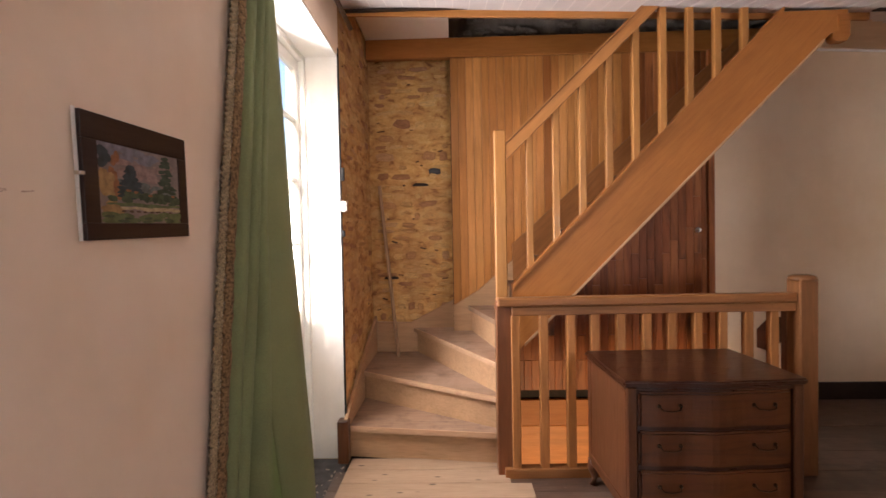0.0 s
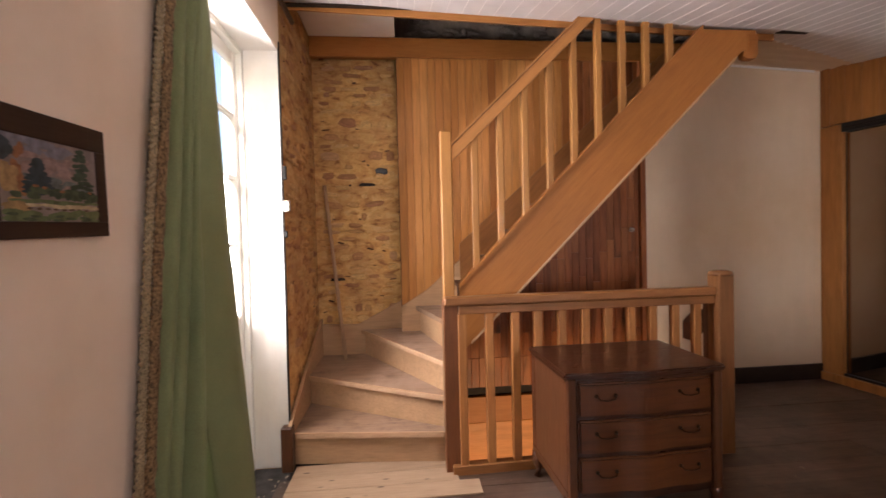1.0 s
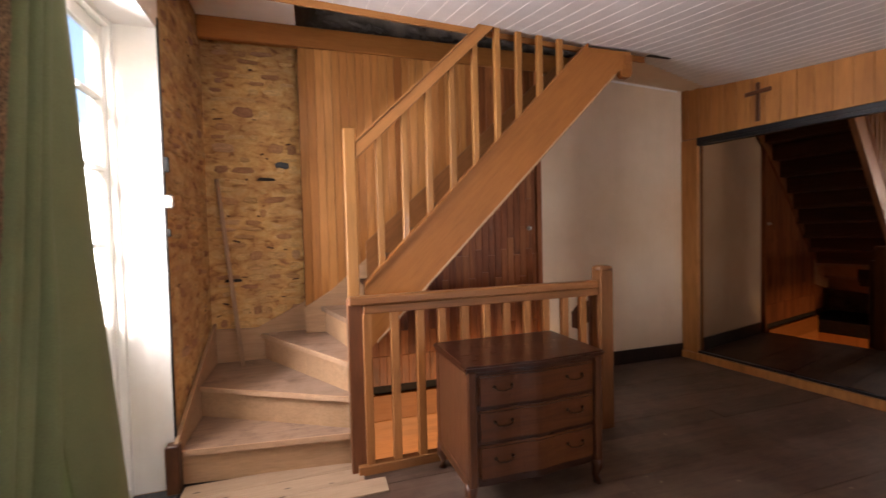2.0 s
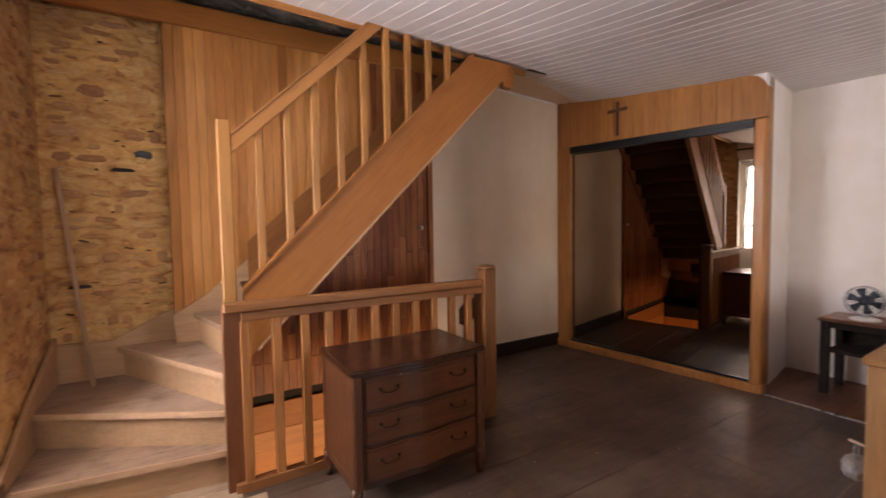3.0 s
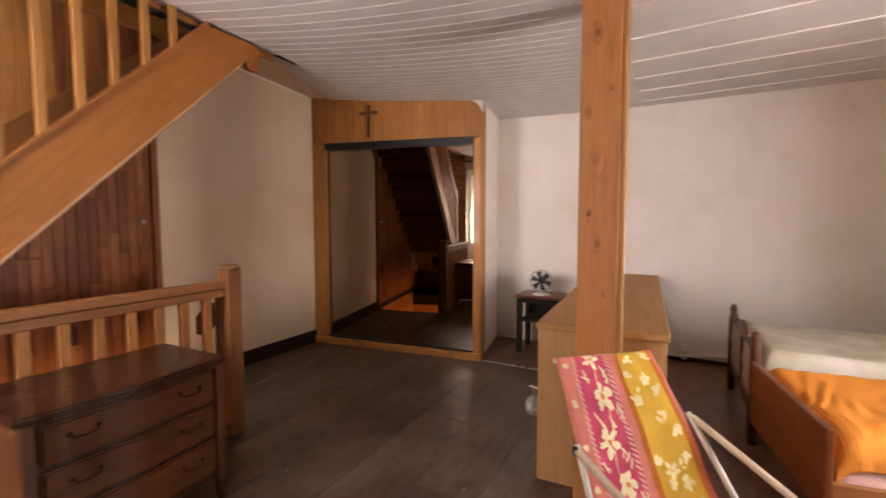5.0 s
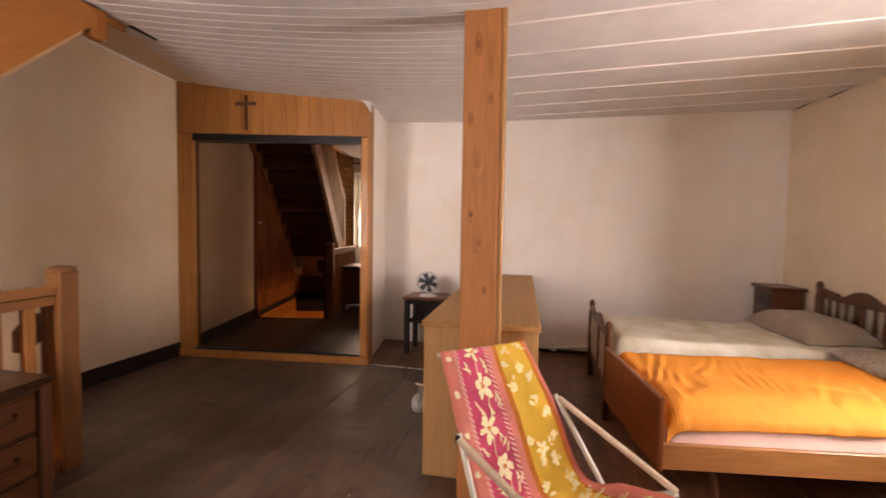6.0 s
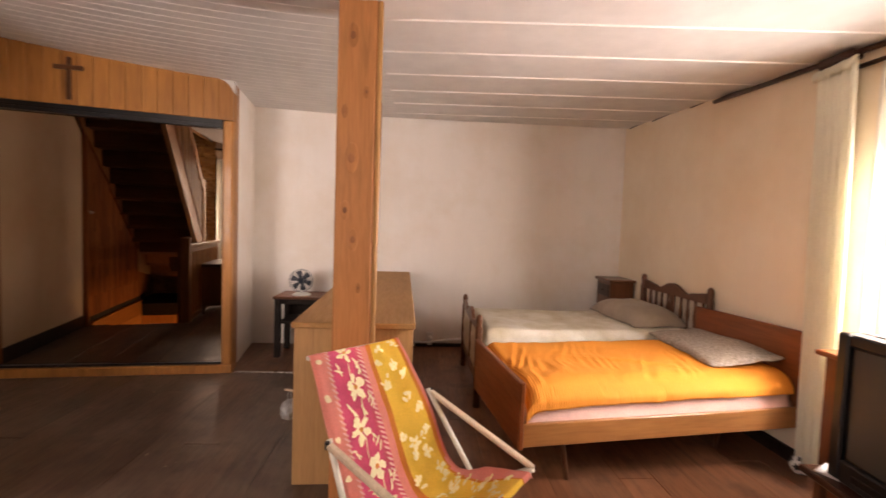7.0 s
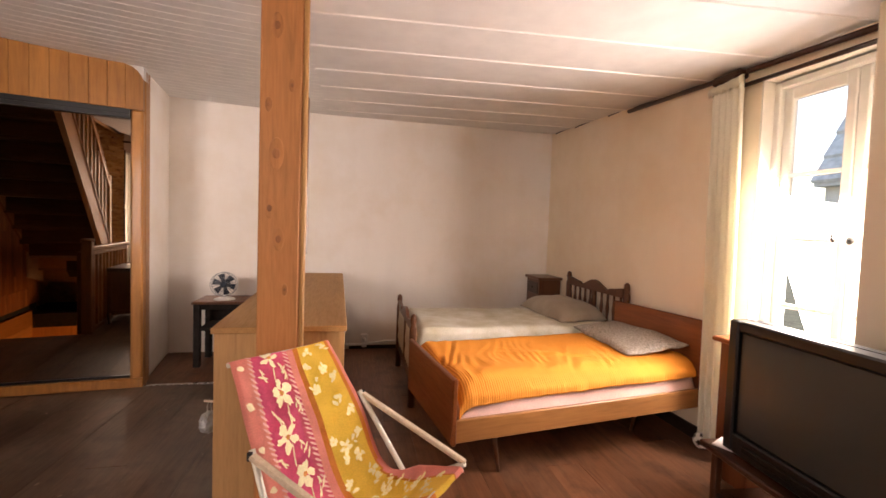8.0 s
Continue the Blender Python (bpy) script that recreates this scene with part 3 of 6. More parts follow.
# hatch trim and header above the stair boards
bm = bmesh.new()
a = [bm.verts.new((px, py, ceiling_at(px, py) + dz)) for py in (2.70, 2.725) for px, dz in ((XL, -0.045), (2.52, -0.045), (2.52, 0.03), (XL, 0.03))]
for f in ((0, 1, 2, 3), (7, 6, 5, 4), (0, 4, 5, 1), (3, 2, 6, 7), (0, 3, 7, 4), (1, 5, 6, 2)):
    bm.faces.new([a[i] for i in f])
bmesh.ops.recalc_face_normals(bm, faces=bm.faces)
structure("trim", bm, HANDRAIL, "pine trim along the stair hatch", "trim")
structure("trim", B((XL, YP - 0.045, 2.79), (2.6, YP + 0.01, 2.945), 0.004), STAIR, "pine header board over the stair panelling", "trim")
structure("trim", B((PANEL_END, YP - 0.05, 0), (PANEL_END + 0.05, YP + 0.005, 2.79), 0.004), REDPANEL, "pine edge trim of the panelling", "trim")

# ---- staircase ----
YS = 2.62
stairs = thing("staircase", "varnished pine winder staircase rising to the attic hatch", "staircase", (0, 0, 0))
TREADS = [
    [(-0.69, 2.61), (0.23, 2.50), (0.27, 2.58), (-0.69, 3.12)],
    [(-0.69, 3.06), (0.24, 2.52), (0.28, 2.62), (-0.33, YB - 0.02), (-0.69, YB - 0.02)],
    [(-0.36, YB - 0.02), (0.24, 2.515), (0.31, 2.64), (0.14, YP - 0.03), (PANEL_X, YP - 0.03), (PANEL_X, YB - 0.02)],
    [(0.08, YP - 0.03), (0.29, 2.63), (0.44, 2.63), (0.44, YP - 0.03)],
]
RISERS = [((-0.69, 2.635), (0.25, 2.525)), ((-0.69, 3.085), (0.255, 2.545)), ((-0.335, YB - 0.02), (0.26, 2.545)), ((0.11, YP - 0.03), (0.30, 2.655))]
for k, outline in enumerate(TREADS):
    z = 0.2 * (k + 1)
    part("tread", slab(bmesh.new(), outline, "z", z - 0.032, z), TREAD, stairs)
    (xa, ya), (xb, yb) = RISERS[k]
    d = Vector((xb - xa, yb - ya)).normalized()
    n = Vector((-d.y, d.x)) * 0.02
    part("riser", slab(bmesh.new(), [(xa, ya), (xb, yb), (xb + n.x, yb + n.y), (xa + n.x, ya + n.y)], "z", z - 0.2, z - 0.032), RISER, stairs)
for k, outline in enumerate(TREADS[:3]):
    (xa, ya), (xb, yb) = outline[0], outline[1]
    d = Vector((xb - xa, yb - ya)).normalized()
    n, z = Vector((d.y, -d.x)) * 0.010, 0.2 * (k + 1)
    part("nosing", slab(bmesh.new(), [(xa, ya), (xa + n.x, ya + n.y), (xb + n.x, yb + n.y), (xb, yb)], "z", z - 0.030, z + 0.0015), NOSING, stairs, "paler rounded front edge of the tread")
# upper flight in darkened pine: the shade below it is in the colour
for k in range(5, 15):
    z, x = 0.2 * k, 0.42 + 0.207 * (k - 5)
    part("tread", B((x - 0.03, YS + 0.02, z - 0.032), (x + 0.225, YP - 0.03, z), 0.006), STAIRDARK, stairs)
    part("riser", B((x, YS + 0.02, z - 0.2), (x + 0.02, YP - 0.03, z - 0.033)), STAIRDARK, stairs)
# outer string, with a lipped upper edge
low, high = lambda x: x + 0.295, lambda x: x + 0.70
SLOPE = 45.0


def sloped(name, outline, y0, y1, material):
    """A raking board whose grain runs up the slope."""
    c, s = math.cos(radians(SLOPE)), math.sin(radians(SLOPE))
    ob = part(name, slab(bmesh.new(), [(x * c + z * s, z * c - x * s) for x, z in outline], "y", y0, y1), material, stairs)
    ob.matrix_local = pose(0, 0, 0, 0, -SLOPE, 0)
    return ob


sloped("stringer", [(0.33, low(0.33)), (0.33, high(0.33)), (1.93, high(1.93)), (2.30, high(1.93)), (2.30, low(2.30) - 0.08), (2.20, low(2.20))], YS - 0.02, YS + 0.025, STAIR)
sloped("string_cap", [(0.33, high(0.33)), (0.33, high(0.33) + 0.025), (1.93, high(1.93) + 0.025), (1.93, high(1.93))], YS - 0.032, YS + 0.036, STAIR)
sloped("string_edge", [(0.40, low(0.40) - 0.012), (0.40, low(0.40) + 0.006), (2.16, low(2.16) + 0.006), (2.16, low(2.16) - 0.012)], YS - 0.026, YS + 0.03, RISER)
bracket = [(2.305, 2.60), (2.24, 2.60), (2.24, 2.505)] + [(2.235 + 0.032 * math.cos(a), 2.475 + 0.03 * math.sin(a)) for a in (1.6, 2.1, 2.7, 3.3, 3.9, 4.5)] + [(2.285, 2.447), (2.305, 2.475)]
part("bracket", slab(bmesh.new(), bracket, "y", YS - 0.03, YS + 0.02), STAIR, stairs, "rounded wooden bracket under the string")
# wall strings
part("wall_string", slab(bmesh.new(), [(2.56, 0), (2.56, 0.26), (3.0, 0.46), (YB, 0.70), (YB, 0.3), (3.0, 0)], "x", XL + 0.001, XL + 0.022), RISER, stairs)
part("wall_string", slab(bmesh.new(), [(XL + 0.022, 0.3), (XL + 0.022, 0.655), (-0.39, 0.645), (PANEL_X, 0.83), (PANEL_X, 0.4)], "y", YB - 0.02, YB + 0.004), RISER, stairs)
part("wall_string", slab(bmesh.new(), [(PANEL_X + 0.001, 0.4), (PANEL_X + 0.001, 0.80), (0.17, 0.92), (0.45, 1.16), (0.45, 0.5)], "y", YP - 0.055, YP - 0.032), RISER, stairs)
# raking string in darker rail brown, which paints the shadow behind the flight
sloped("wall_string", [(0.45, 0.85), (0.45, 1.29), (2.24, 2.88), (2.24, 2.45)], YP - 0.056, YP - 0.033, RAIL)
part("newel", B((0.232, YS - 0.035, 0.0), (0.300, YS + 0.035, 1.98), 0.005), STAIRV, stairs)
part("foot_post", B((-0.735, 2.535, 0), (-0.67, 2.60, 0.26), 0.006), CHESTSIDE, stairs, "dark brown worn foot post")
hr = lambda x: 0.962 * (x - 0.32) + 1.86
sloped("handrail", [(0.302, hr(0.302) - 0.04), (0.302, hr(0.302) + 0.045), (1.55, hr(1.55) + 0.045), (1.55, hr(1.55) - 0.04)], YS - 0.03, YS + 0.03, HANDRAIL)
sloped("rail_neck", [(0.302, hr(0.302) + 0.045), (0.302, hr(0.302) + 0.052), (1.55, hr(1.55) + 0.055), (1.55, hr(1.55) + 0.045)], YS - 0.026, YS + 0.026, RAIL)
sloped("rail_cap", [(0.302, hr(0.302) + 0.055), (0.302, hr(0.302) + 0.068), (1.55, hr(1.55) + 0.068), (1.55, hr(1.55) + 0.055)], YS - 0.036, YS + 0.036, HANDRAIL)
for k in range(9):
    x = 0.443 + 0.159 * k
    part("baluster", B((x - 0.02, YS - 0.018, high(x)), (x + 0.02, YS + 0.018, hr(x)), 0.003), STAIRV, stairs)

# ---- guard rail round the stairwell ----
guard = thing("railing", "brown stained wooden railing round the stairwell", "railing", (0.245, 2.40, 0), 1.3)
part("newel", B((-0.035, 0.0, 0), (0.05, 0.08, 0.985), 0.005), NEWELRED, guard, "darker reddish corner post")
part("newel", B((1.61, -0.05, 0), (1.71, 0.05, 1.085), 0.006), NEWELW, guard)
part("newel_cap", lathe(bmesh.new(), [(0.062, 0), (0.066, 0.012), (0.060, 0.026), (0.035, 0.034)], (1.66, 0, 1.07), 18), NEWELW, guard)
part("return_board", B((1.61, 0.054, 0.0), (1.70, 0.09, 0.95), 0.004), WALNUTV, guard, "dark board behind the corner post")
part("strut", slab(bmesh.new(), [(1.555, 0.76), (1.64, 0.845), (1.64, 0.735), (1.555, 0.65)], "y", 0.088, 0.20), WALNUT, guard, "dark raking board end")
part("top_rail", B((-0.03, -0.035, 0.955), (1.61, 0.035, 1.005), 0.008), RAIL, guard)
part("under_rail", B((0.05, -0.022, 0.905), (1.61, 0.022, 0.953), 0.004), RAIL, guard)
part("bottom_rail", B((0.0, -0.03, 0.0), (0.50, 0.03, 0.055), 0.004), RAIL, guard)
part("bottom_rail", B((0.50, -0.028, 0.0), (1.61, 0.028, 0.053), 0.004), RAIL, guard)
for x in (0.068, 0.225, 0.375, 0.508, 0.652, 0.795, 0.933, 1.076, 1.213, 1.356, 1.495):
    part("baluster", B((x - 0.023, -0.02, 0.054), (x + 0.023, 0.02, 0.906), 0.003), RAILV, guard)

# ---- chest of drawers ----
def chest_of_drawers():
    w, d, h = 0.755, 0.49, 0.715
    th = thing("chest_of_drawers", "dark walnut chest of three drawers with softly waved front", "chest of drawers", (1.083, 1.875, 0), 1.3)

    def wave(x):
        return -0.010 * math.cos(2 * math.pi * x / w * 1.0) - 0.004 * math.cos(6 * math.pi * x / w)

    def front(x0, x1, back, n=24, out=0.0):
        xs = [x0 + (x1 - x0) * k / n for k in range(n + 1)]
        return [(x, wave(x) - out) for x in xs] + [(x1, back), (x0, back)]
    def eased(bm, r):
        bmesh.ops.bevel(bm, geom=[e for e in bm.edges if e.calc_face_angle(0) > 0.6], offset=r, segments=2, affect="EDGES")
        return bm
    part("top", eased(slab(bmesh.new(), front(-w / 2 - 0.014, w / 2 + 0.014, d, 24, 0.030), "z", h - 0.026, h), 0.008), WALNUT, th)
    part("moulding", eased(slab(bmesh.new(), front(-w / 2 - 0.004, w / 2 + 0.004, d - 0.004, 24, 0.018), "z", h - 0.046, h - 0.027), 0.005), WALNUT, th)
    for s in (-1, 1):
        part("foot_rail", B((s * (w / 2 - 0.004), 0.0, 0.125), (s * (w / 2 + 0.004), d - 0.015, 0.175), 0.003), CHESTSIDE, th)
        for y in (0.0, d - 0.06):
            part("corner_stile", B((s * (w / 2 - 0.002), y, 0.175), (s * (w / 2 + 0.003), y + 0.045, h - 0.048), 0.002), WALNUTV, th)
    part("carcass", slab(bmesh.new(), front(-w / 2 + 0.04, w / 2 - 0.04, d - 0.01), "z", 0.125, h - 0.028), WALNUT, th)
    for s in (-1, 1):
        bm = bmesh.new()
        box(bm, (s * (w / 2 - 0.045), -0.01, 0.13), (s * w / 2, d - 0.01, h - 0.028), 0.006)
        part("side_panel", bm, CHESTSIDE, th)
        for y in (0.005, d - 0.05):
            bm = bmesh.new()
            x = s * (w / 2 - 0.022)
            tube(bm, [(x, y + 0.02, 0.14), (x + s * 0.008, y + 0.012, 0.09), (x - s * 0.002, y + 0.02, 0.04), (x + s * 0.01, y + 0.01, 0.0)], [0.034, 0.03, 0.017, 0.022], 8)
            part("leg", bm, WALNUTV, th)
    for k, (z0, z1) in enumerate(((0.515, 0.665), (0.345, 0.495), (0.165, 0.325))):
        dr = part("drawer", eased(slab(bmesh.new(), front(-w / 2 + 0.052, w / 2 - 0.052, 0.03, 24, 0.018), "z", z0, z1), 0.009), DRAWERW, th)
        for x in (-0.2, 0.2):
            bm = bmesh.new()
            y = wave(x) - 0.02
            zc = (z0 + z1) / 2 + 0.01
            tube(bm, [(x - 0.045, y - 0.004, zc + 0.008), (x - 0.036, y - 0.016, zc - 0.004), (x, y - 0.02, zc - 0.008), (x + 0.036, y - 0.016, zc - 0.004), (x + 0.045, y - 0.004, zc + 0.008)], 0.0022, 6)
            for s in (-1, 1):
                lathe(bm, [(0.009, 0), (0.008, 0.006), (0.003, 0.009)], sides=8, m=Matrix.Translation((x + s * 0.045, y + 0.004, zc + 0.008)) @ pose(0, 0, 0, 90))
            part("handle", bm, BRASS, dr, "dark brass drop handle")
    return th


chest_of_drawers()

# ---- mirrored wardrobe, set a little askew to the walls ----
WX, WYA, WTURN, L = 3.95, 1.55, 6.95, 1.96
ward = thing("wardrobe", "built-in pine wardrobe with smoked mirror sliding doors", "wardrobe", (WX, WYA, 0), WTURN)
part("stile", B((0, 1.79, 0), (0.06, L, 2.235), 0.004), WARD, ward)
part("stile", B((0, 0, 0), (0.06, 0.085, 2.192), 0.014), WARD, ward)
part("side_board", B((0.06, 0, 0), (0.17, 0.03, 2.52), 0.008), WARD, ward)
part("sill", B((-0.02, -0.01, 0), (0.08, L, 0.075), 0.006), WARD, ward)
def head_line(y):
    """The header sinks a little towards the open side."""
    return 2.190 + 0.045 * y / 1.79


part("top_track", slab(bmesh.new(), [(0.085, head_line(0.085) - 0.07), (0.085, head_line(0.085)), (1.79, head_line(1.79)), (1.79, head_line(1.79) - 0.07)], "x", -0.004, 0.07), BPLASTIC, ward)
part("track_lip", slab(bmesh.new(), [(0.085, head_line(0.085) - 0.042), (0.085, head_line(0.085) - 0.034), (1.79, head_line(1.79) - 0.034), (1.79, head_line(1.79) - 0.042)], "x", -0.008, -0.003), IRON, ward)
part("bottom_track", B((0.008, 0.085, 0.075), (0.07, 1.79, 0.095), 0.004), BPLASTIC, ward)
for y0, y1, x in ((0.09, 0.96, 0.030), (0.92, 1.785, 0.034)):
    x += 0.0 if y0 < 0.5 else 0.014
    dr = part("sliding_door", B((x, y0, 0.095), (x + 0.008, y1, 2.16)), MIRROR, ward, "smoked mirror sliding door")
    part("door_edge", B((x - 0.004, y0 - 0.008 if y0 < 0.5 else y1, 0.095), (x + 0.012, y0 if y0 < 0.5 else y1 + 0.006, 2.16)), BPLASTIC, dr)
part("carcass", B((0.08, 0.03, 0.075), (0.10, L - 0.01, 2.5)), BLACKWOOD, ward)
yy = 0.0
while yy < L - 0.02:
    y1 = min(yy + 0.118, L)
    top = Matrix.Translation((WX, WYA, 0)) @ pose(0, 0, 0, 0, 0, WTURN) @ Vector((0, yy + 0.06, 0))
    ztop = ceiling_at(top.x, top.y) + 0.004
    if yy == 0.0:
        # the last board is cut to a curve under a plastered cove
        curve = [(0.0, ztop - 0.105), (0.016, ztop - 0.074), (0.038, ztop - 0.044), (0.066, ztop - 0.020), (0.094, ztop - 0.007), (0.1174, ztop - 0.002)]
        part("header_board", slab(bmesh.new(), [(0.0, head_line(0.06) + 0.003), *curve, (0.1174, head_line(0.06) + 0.003)], "x", 0.002, 0.035), WARD, ward)
        cove = structure("ceiling_cove", slab(bmesh.new(), [(y, z + 0.001) for y, z in curve] + [(0.1174, ztop + 0.02), (0.0, ztop + 0.02)], "x", 0.004, 0.13), CEIL, "white plastered cove over the wardrobe corner", "ceiling")
        cove.matrix_world = Matrix.Translation((WX, WYA, 0)) @ pose(0, 0, 0, 0, 0, WTURN)
    else:
        part("header_board", B((0.002, yy, head_line((yy + y1) / 2) + 0.003), (0.035, y1 - 0.0016, ztop), 0.0028), WARD, ward)
    yy = y1
structure("wall_return", slab(bmesh.new(), [(WX + 0.12, WYA + 0.036), (XR, 1.735), (XR, 1.86), (WX + 0.12, WYA + 0.16)], "z", 0, 2.75), WHITE, "off-white plastered return wall beside the wardrobe", "wall")
cross = thing("crucifix", "small dark wooden cross on the wardrobe header", "crucifix", (WX - 0.155, WYA + 1.22, 2.262), WTURN)
part("upright", B((-0.008, -0.016, 0), (0.012, 0.016, 0.335), 0.004), WALNUTV, cross)
part("crossbar", B((-0.012, -0.105, 0.235), (0.008, 0.105, 0.27), 0.004), WALNUTV, cross)
structure("threshold", B((3.955, 0.56, 0.0), (3.985, 1.55, 0.006), 0.002), STEEL, "thin worn metal floor strip", "threshold")

# ---- wooden post ----
post = thing("post", "square knotty pine post holding the ceiling", "post", (2.165, 0.148, 0))
part("shaft", B((0, 0, 0), (0.14, 0.178, 2.42), 0.008), POST, post)
for y, z, r in ((0.105, 1.65, 0.022), (0.13, 1.41, 0.014), (0.09, 1.275, 0.016), (0.11, 2.20, 0.017), (0.06, 1.05, 0.008), (0.045, 1.95, 0.009), (0.14, 1.86, 0.010)):
    part("knot_ring", lathe(bmesh.new(), [(r * 1.9, 0), (r * 1.8, 0.0006), (r * 1.1, 0.0008)], sides=18, m=Matrix.Translation((0.0, y, z)) @ pose(0, 0, 0, 0, -90, 0) @ Matrix.Diagonal((1.7, 0.75, 1, 1))), KNOTRING, post, "darker grain round the knot")
    part("knot", lathe(bmesh.new(), [(r, 0), (r * 0.95, 0.0012), (r * 0.55, 0.0016)], sides=14, m=Matrix.Translation((0.0, y, z)) @ pose(0, 0, 0, 0, -90, 0) @ Matrix.Diagonal((1.1, 0.8, 1, 1))), KNOT, post, "dark brown knot")
for x, z, r in ((0.08, 1.50, 0.016), (0.05, 0.95, 0.012), (0.10, 2.05, 0.010)):
    part("knot", lathe(bmesh.new(), [(r, 0), (r * 0.95, 0.0012), (r * 0.55, 0.0016)], sides=14, m=Matrix.Translation((x, 0.0, z)) @ pose(0, 0, 0, 90) @ Matrix.Diagonal((1.1, 0.8, 1, 1))), KNOT, post, "dark brown knot")
part("lath", B((0.002, -0.022, 0.0), (0.034, -0.001, 2.40), 0.005), LATH, post, "paler lath along the edge of the post")
part("edge_board", B((0.150, -0.012, 1.2), (0.180, 0.0, 1.95), 0.003), WALNUTV, post, "thin dark framed board fixed to the post")

# ---- long low cabinet ----
cab = thing("sideboard", "long pale pine cabinet with brown laminate top", "cabinet", (2.345, -0.055, 0), 2.0)
part("top", B((-0.02, -0.01, 0.818), (2.44, 0.61, 0.848), 0.004), LAMINATE, cab)
for k in range(3):
    part("end_board", B((0.0, 0.2 * k, 0.0), (0.025, 0.1992 + 0.2 * k, 0.817), 0.002), CABINET, cab)
part("side_panel", B((0.026, 0.0, 0.02), (2.43, 0.02, 0.817), 0.002), CABINET, cab)
part("side_panel", B((0.026, 0.58, 0.02), (2.43, 0.60, 0.817), 0.002), CABINET, cab)
part("peg", tube(bmesh.new(), [(0.115, 0.60, 0.445), (0.115, 0.67, 0.455)], 0.006, 6), BEECH, cab)
part("floor_board", B((0.026, 0.02, 0.03), (2.43, 0.58, 0.06)), CABINET, cab)

# ---- side table and fan ----
tab = thing("side_table", "small dark wooden side table against the wall", "table", (4.385, 0.90, 0))
part("top", B((-0.015, -0.015, 0.585), (0.38, 0.445, 0.608), 0.006), DARKWOOD, tab)
part("cover", B((-0.005, -0.005, 0.608), (0.37, 0.435, 0.612), 0.001), TEAK, tab, "thin reddish top board")
part("apron", B((0.03, 0.02, 0.53), (0.36, 0.41, 0.584), 0.004), BLACKWOOD, tab)
part("back_panel", B((0.33, 0.05, 0.37), (0.35, 0.38, 0.529), 0.002), BLACKWOOD, tab)
part("shelf", B((0.02, 0.04, 0.335), (0.36, 0.39, 0.365), 0.004), BLACKWOOD, tab)
for x in (0.0, 0.315):
    for y in (0.0, 0.375):
        part("leg", B((x, y, 0), (x + 0.055, y + 0.055, 0.584), 0.005), BLACKWOOD, tab)
fan = thing("table_fan", "small table fan with dark blue blades at rest", "fan", (4.505, 1.098, 0.613), 0)
fan.scale = (0.90, 0.90, 0.90)
part("base", lathe(bmesh.new(), [(0.10, 0), (0.10, 0.010), (0.07, 0.022), (0.02, 0.034), (0.014, 0.05)], sides=24), WPLASTIC, fan, "white round foot")
FACE = Matrix.Translation((-0.03, 0, 0.165)) @ pose(0, 0, 0, 0, -90, 0)
GREYW = plain("grey_wire", (0.30, 0.30, 0.31), 0.4, 0.3, 0.1)
part("motor", lathe(bmesh.new(), [(0.03, -0.11), (0.045, -0.08), (0.045, -0.03), (0.02, -0.02)], sides=14, m=FACE), BLUEPL, fan)
part("neck", tube(bmesh.new(), [(0.02, 0, 0.04), (0.03, 0, 0.165)], 0.014, 8), WPLASTIC, fan)
for k in range(6):
    bm = bmesh.new()
    a = k * math.pi / 3 + 0.25
    sheet(bm, lambda u, v: FACE @ Vector(((0.02 + 0.09 * u) * math.cos(a + (v - 0.5) * (0.75 - 0.15 * u)), (0.02 + 0.09 * u) * math.sin(a + (v - 0.5) * (0.75 - 0.15 * u)), 0.012 * (v - 0.5))), 4, 4, 0.002)
    part("blade", bm, BLUEPL, fan)
part("hub", lathe(bmesh.new(), [(0.036, -0.015), (0.036, 0.012), (0.02, 0.02)], sides=14, m=FACE), BLUEPL, fan)
for s in (-0.025, 0.03):
    bm = bmesh.new()
    tube(bm, [FACE @ Vector((0.125 * math.cos(t), 0.125 * math.sin(t), s)) for t in [2 * math.pi * q / 32 for q in range(33)]], 0.0032, 6)
    part("guard_ring", bm, GREYW, fan)
    bm = bmesh.new()
    tube(bm, [FACE @ Vector((0.075 * math.cos(t), 0.075 * math.sin(t), s)) for t in [2 * math.pi * q / 24 for q in range(25)]], 0.0013, 4)
    for q in range(28):
        t = 2 * math.pi * q / 28
        tube(bm, [FACE @ Vector((0.03 * math.cos(t), 0.03 * math.sin(t), s)), FACE @ Vector((0.125 * math.cos(t), 0.125 * math.sin(t), s))], 0.0011, 4)
    part("guard", bm, GREYW, fan)
# socket and cable at the foot of the wall
sock = thing("wall_socket", "white surface socket low on the wall", "socket", (XR, -0.225, 0.02))
part("box", B((-0.04, -0.036, 0.055), (-0.001, 0.036, 0.145), 0.006), WPLASTIC, sock)
part("plug", lathe(bmesh.new(), [(0.021, 0), (0.02, 0.03), (0.009, 0.042)], sides=12, m=Matrix.Translation((-0.035, 0, 0.09)) @ pose(0, 0, 0, 0, -90, 0)), WPLASTIC, sock)
part("bracket", B((-0.028, -0.026, 0.0), (-0.004, 0.026, 0.054), 0.003), WPLASTIC, sock)
cable = link("cable", tube(bmesh.new(), [(XR - 0.03, 0.06, 0.050), (XR - 0.028, -0.08, 0.052), (XR - 0.05, -0.20, 0.058), (XR - 0.03, -0.33, 0.070), (XR - 0.028, -0.45, 0.085), (XR - 0.026, -0.75, 0.095)], 0.013, 8), WPLASTIC)
tagged(cable, "white cable running along the skirting board", "cable")

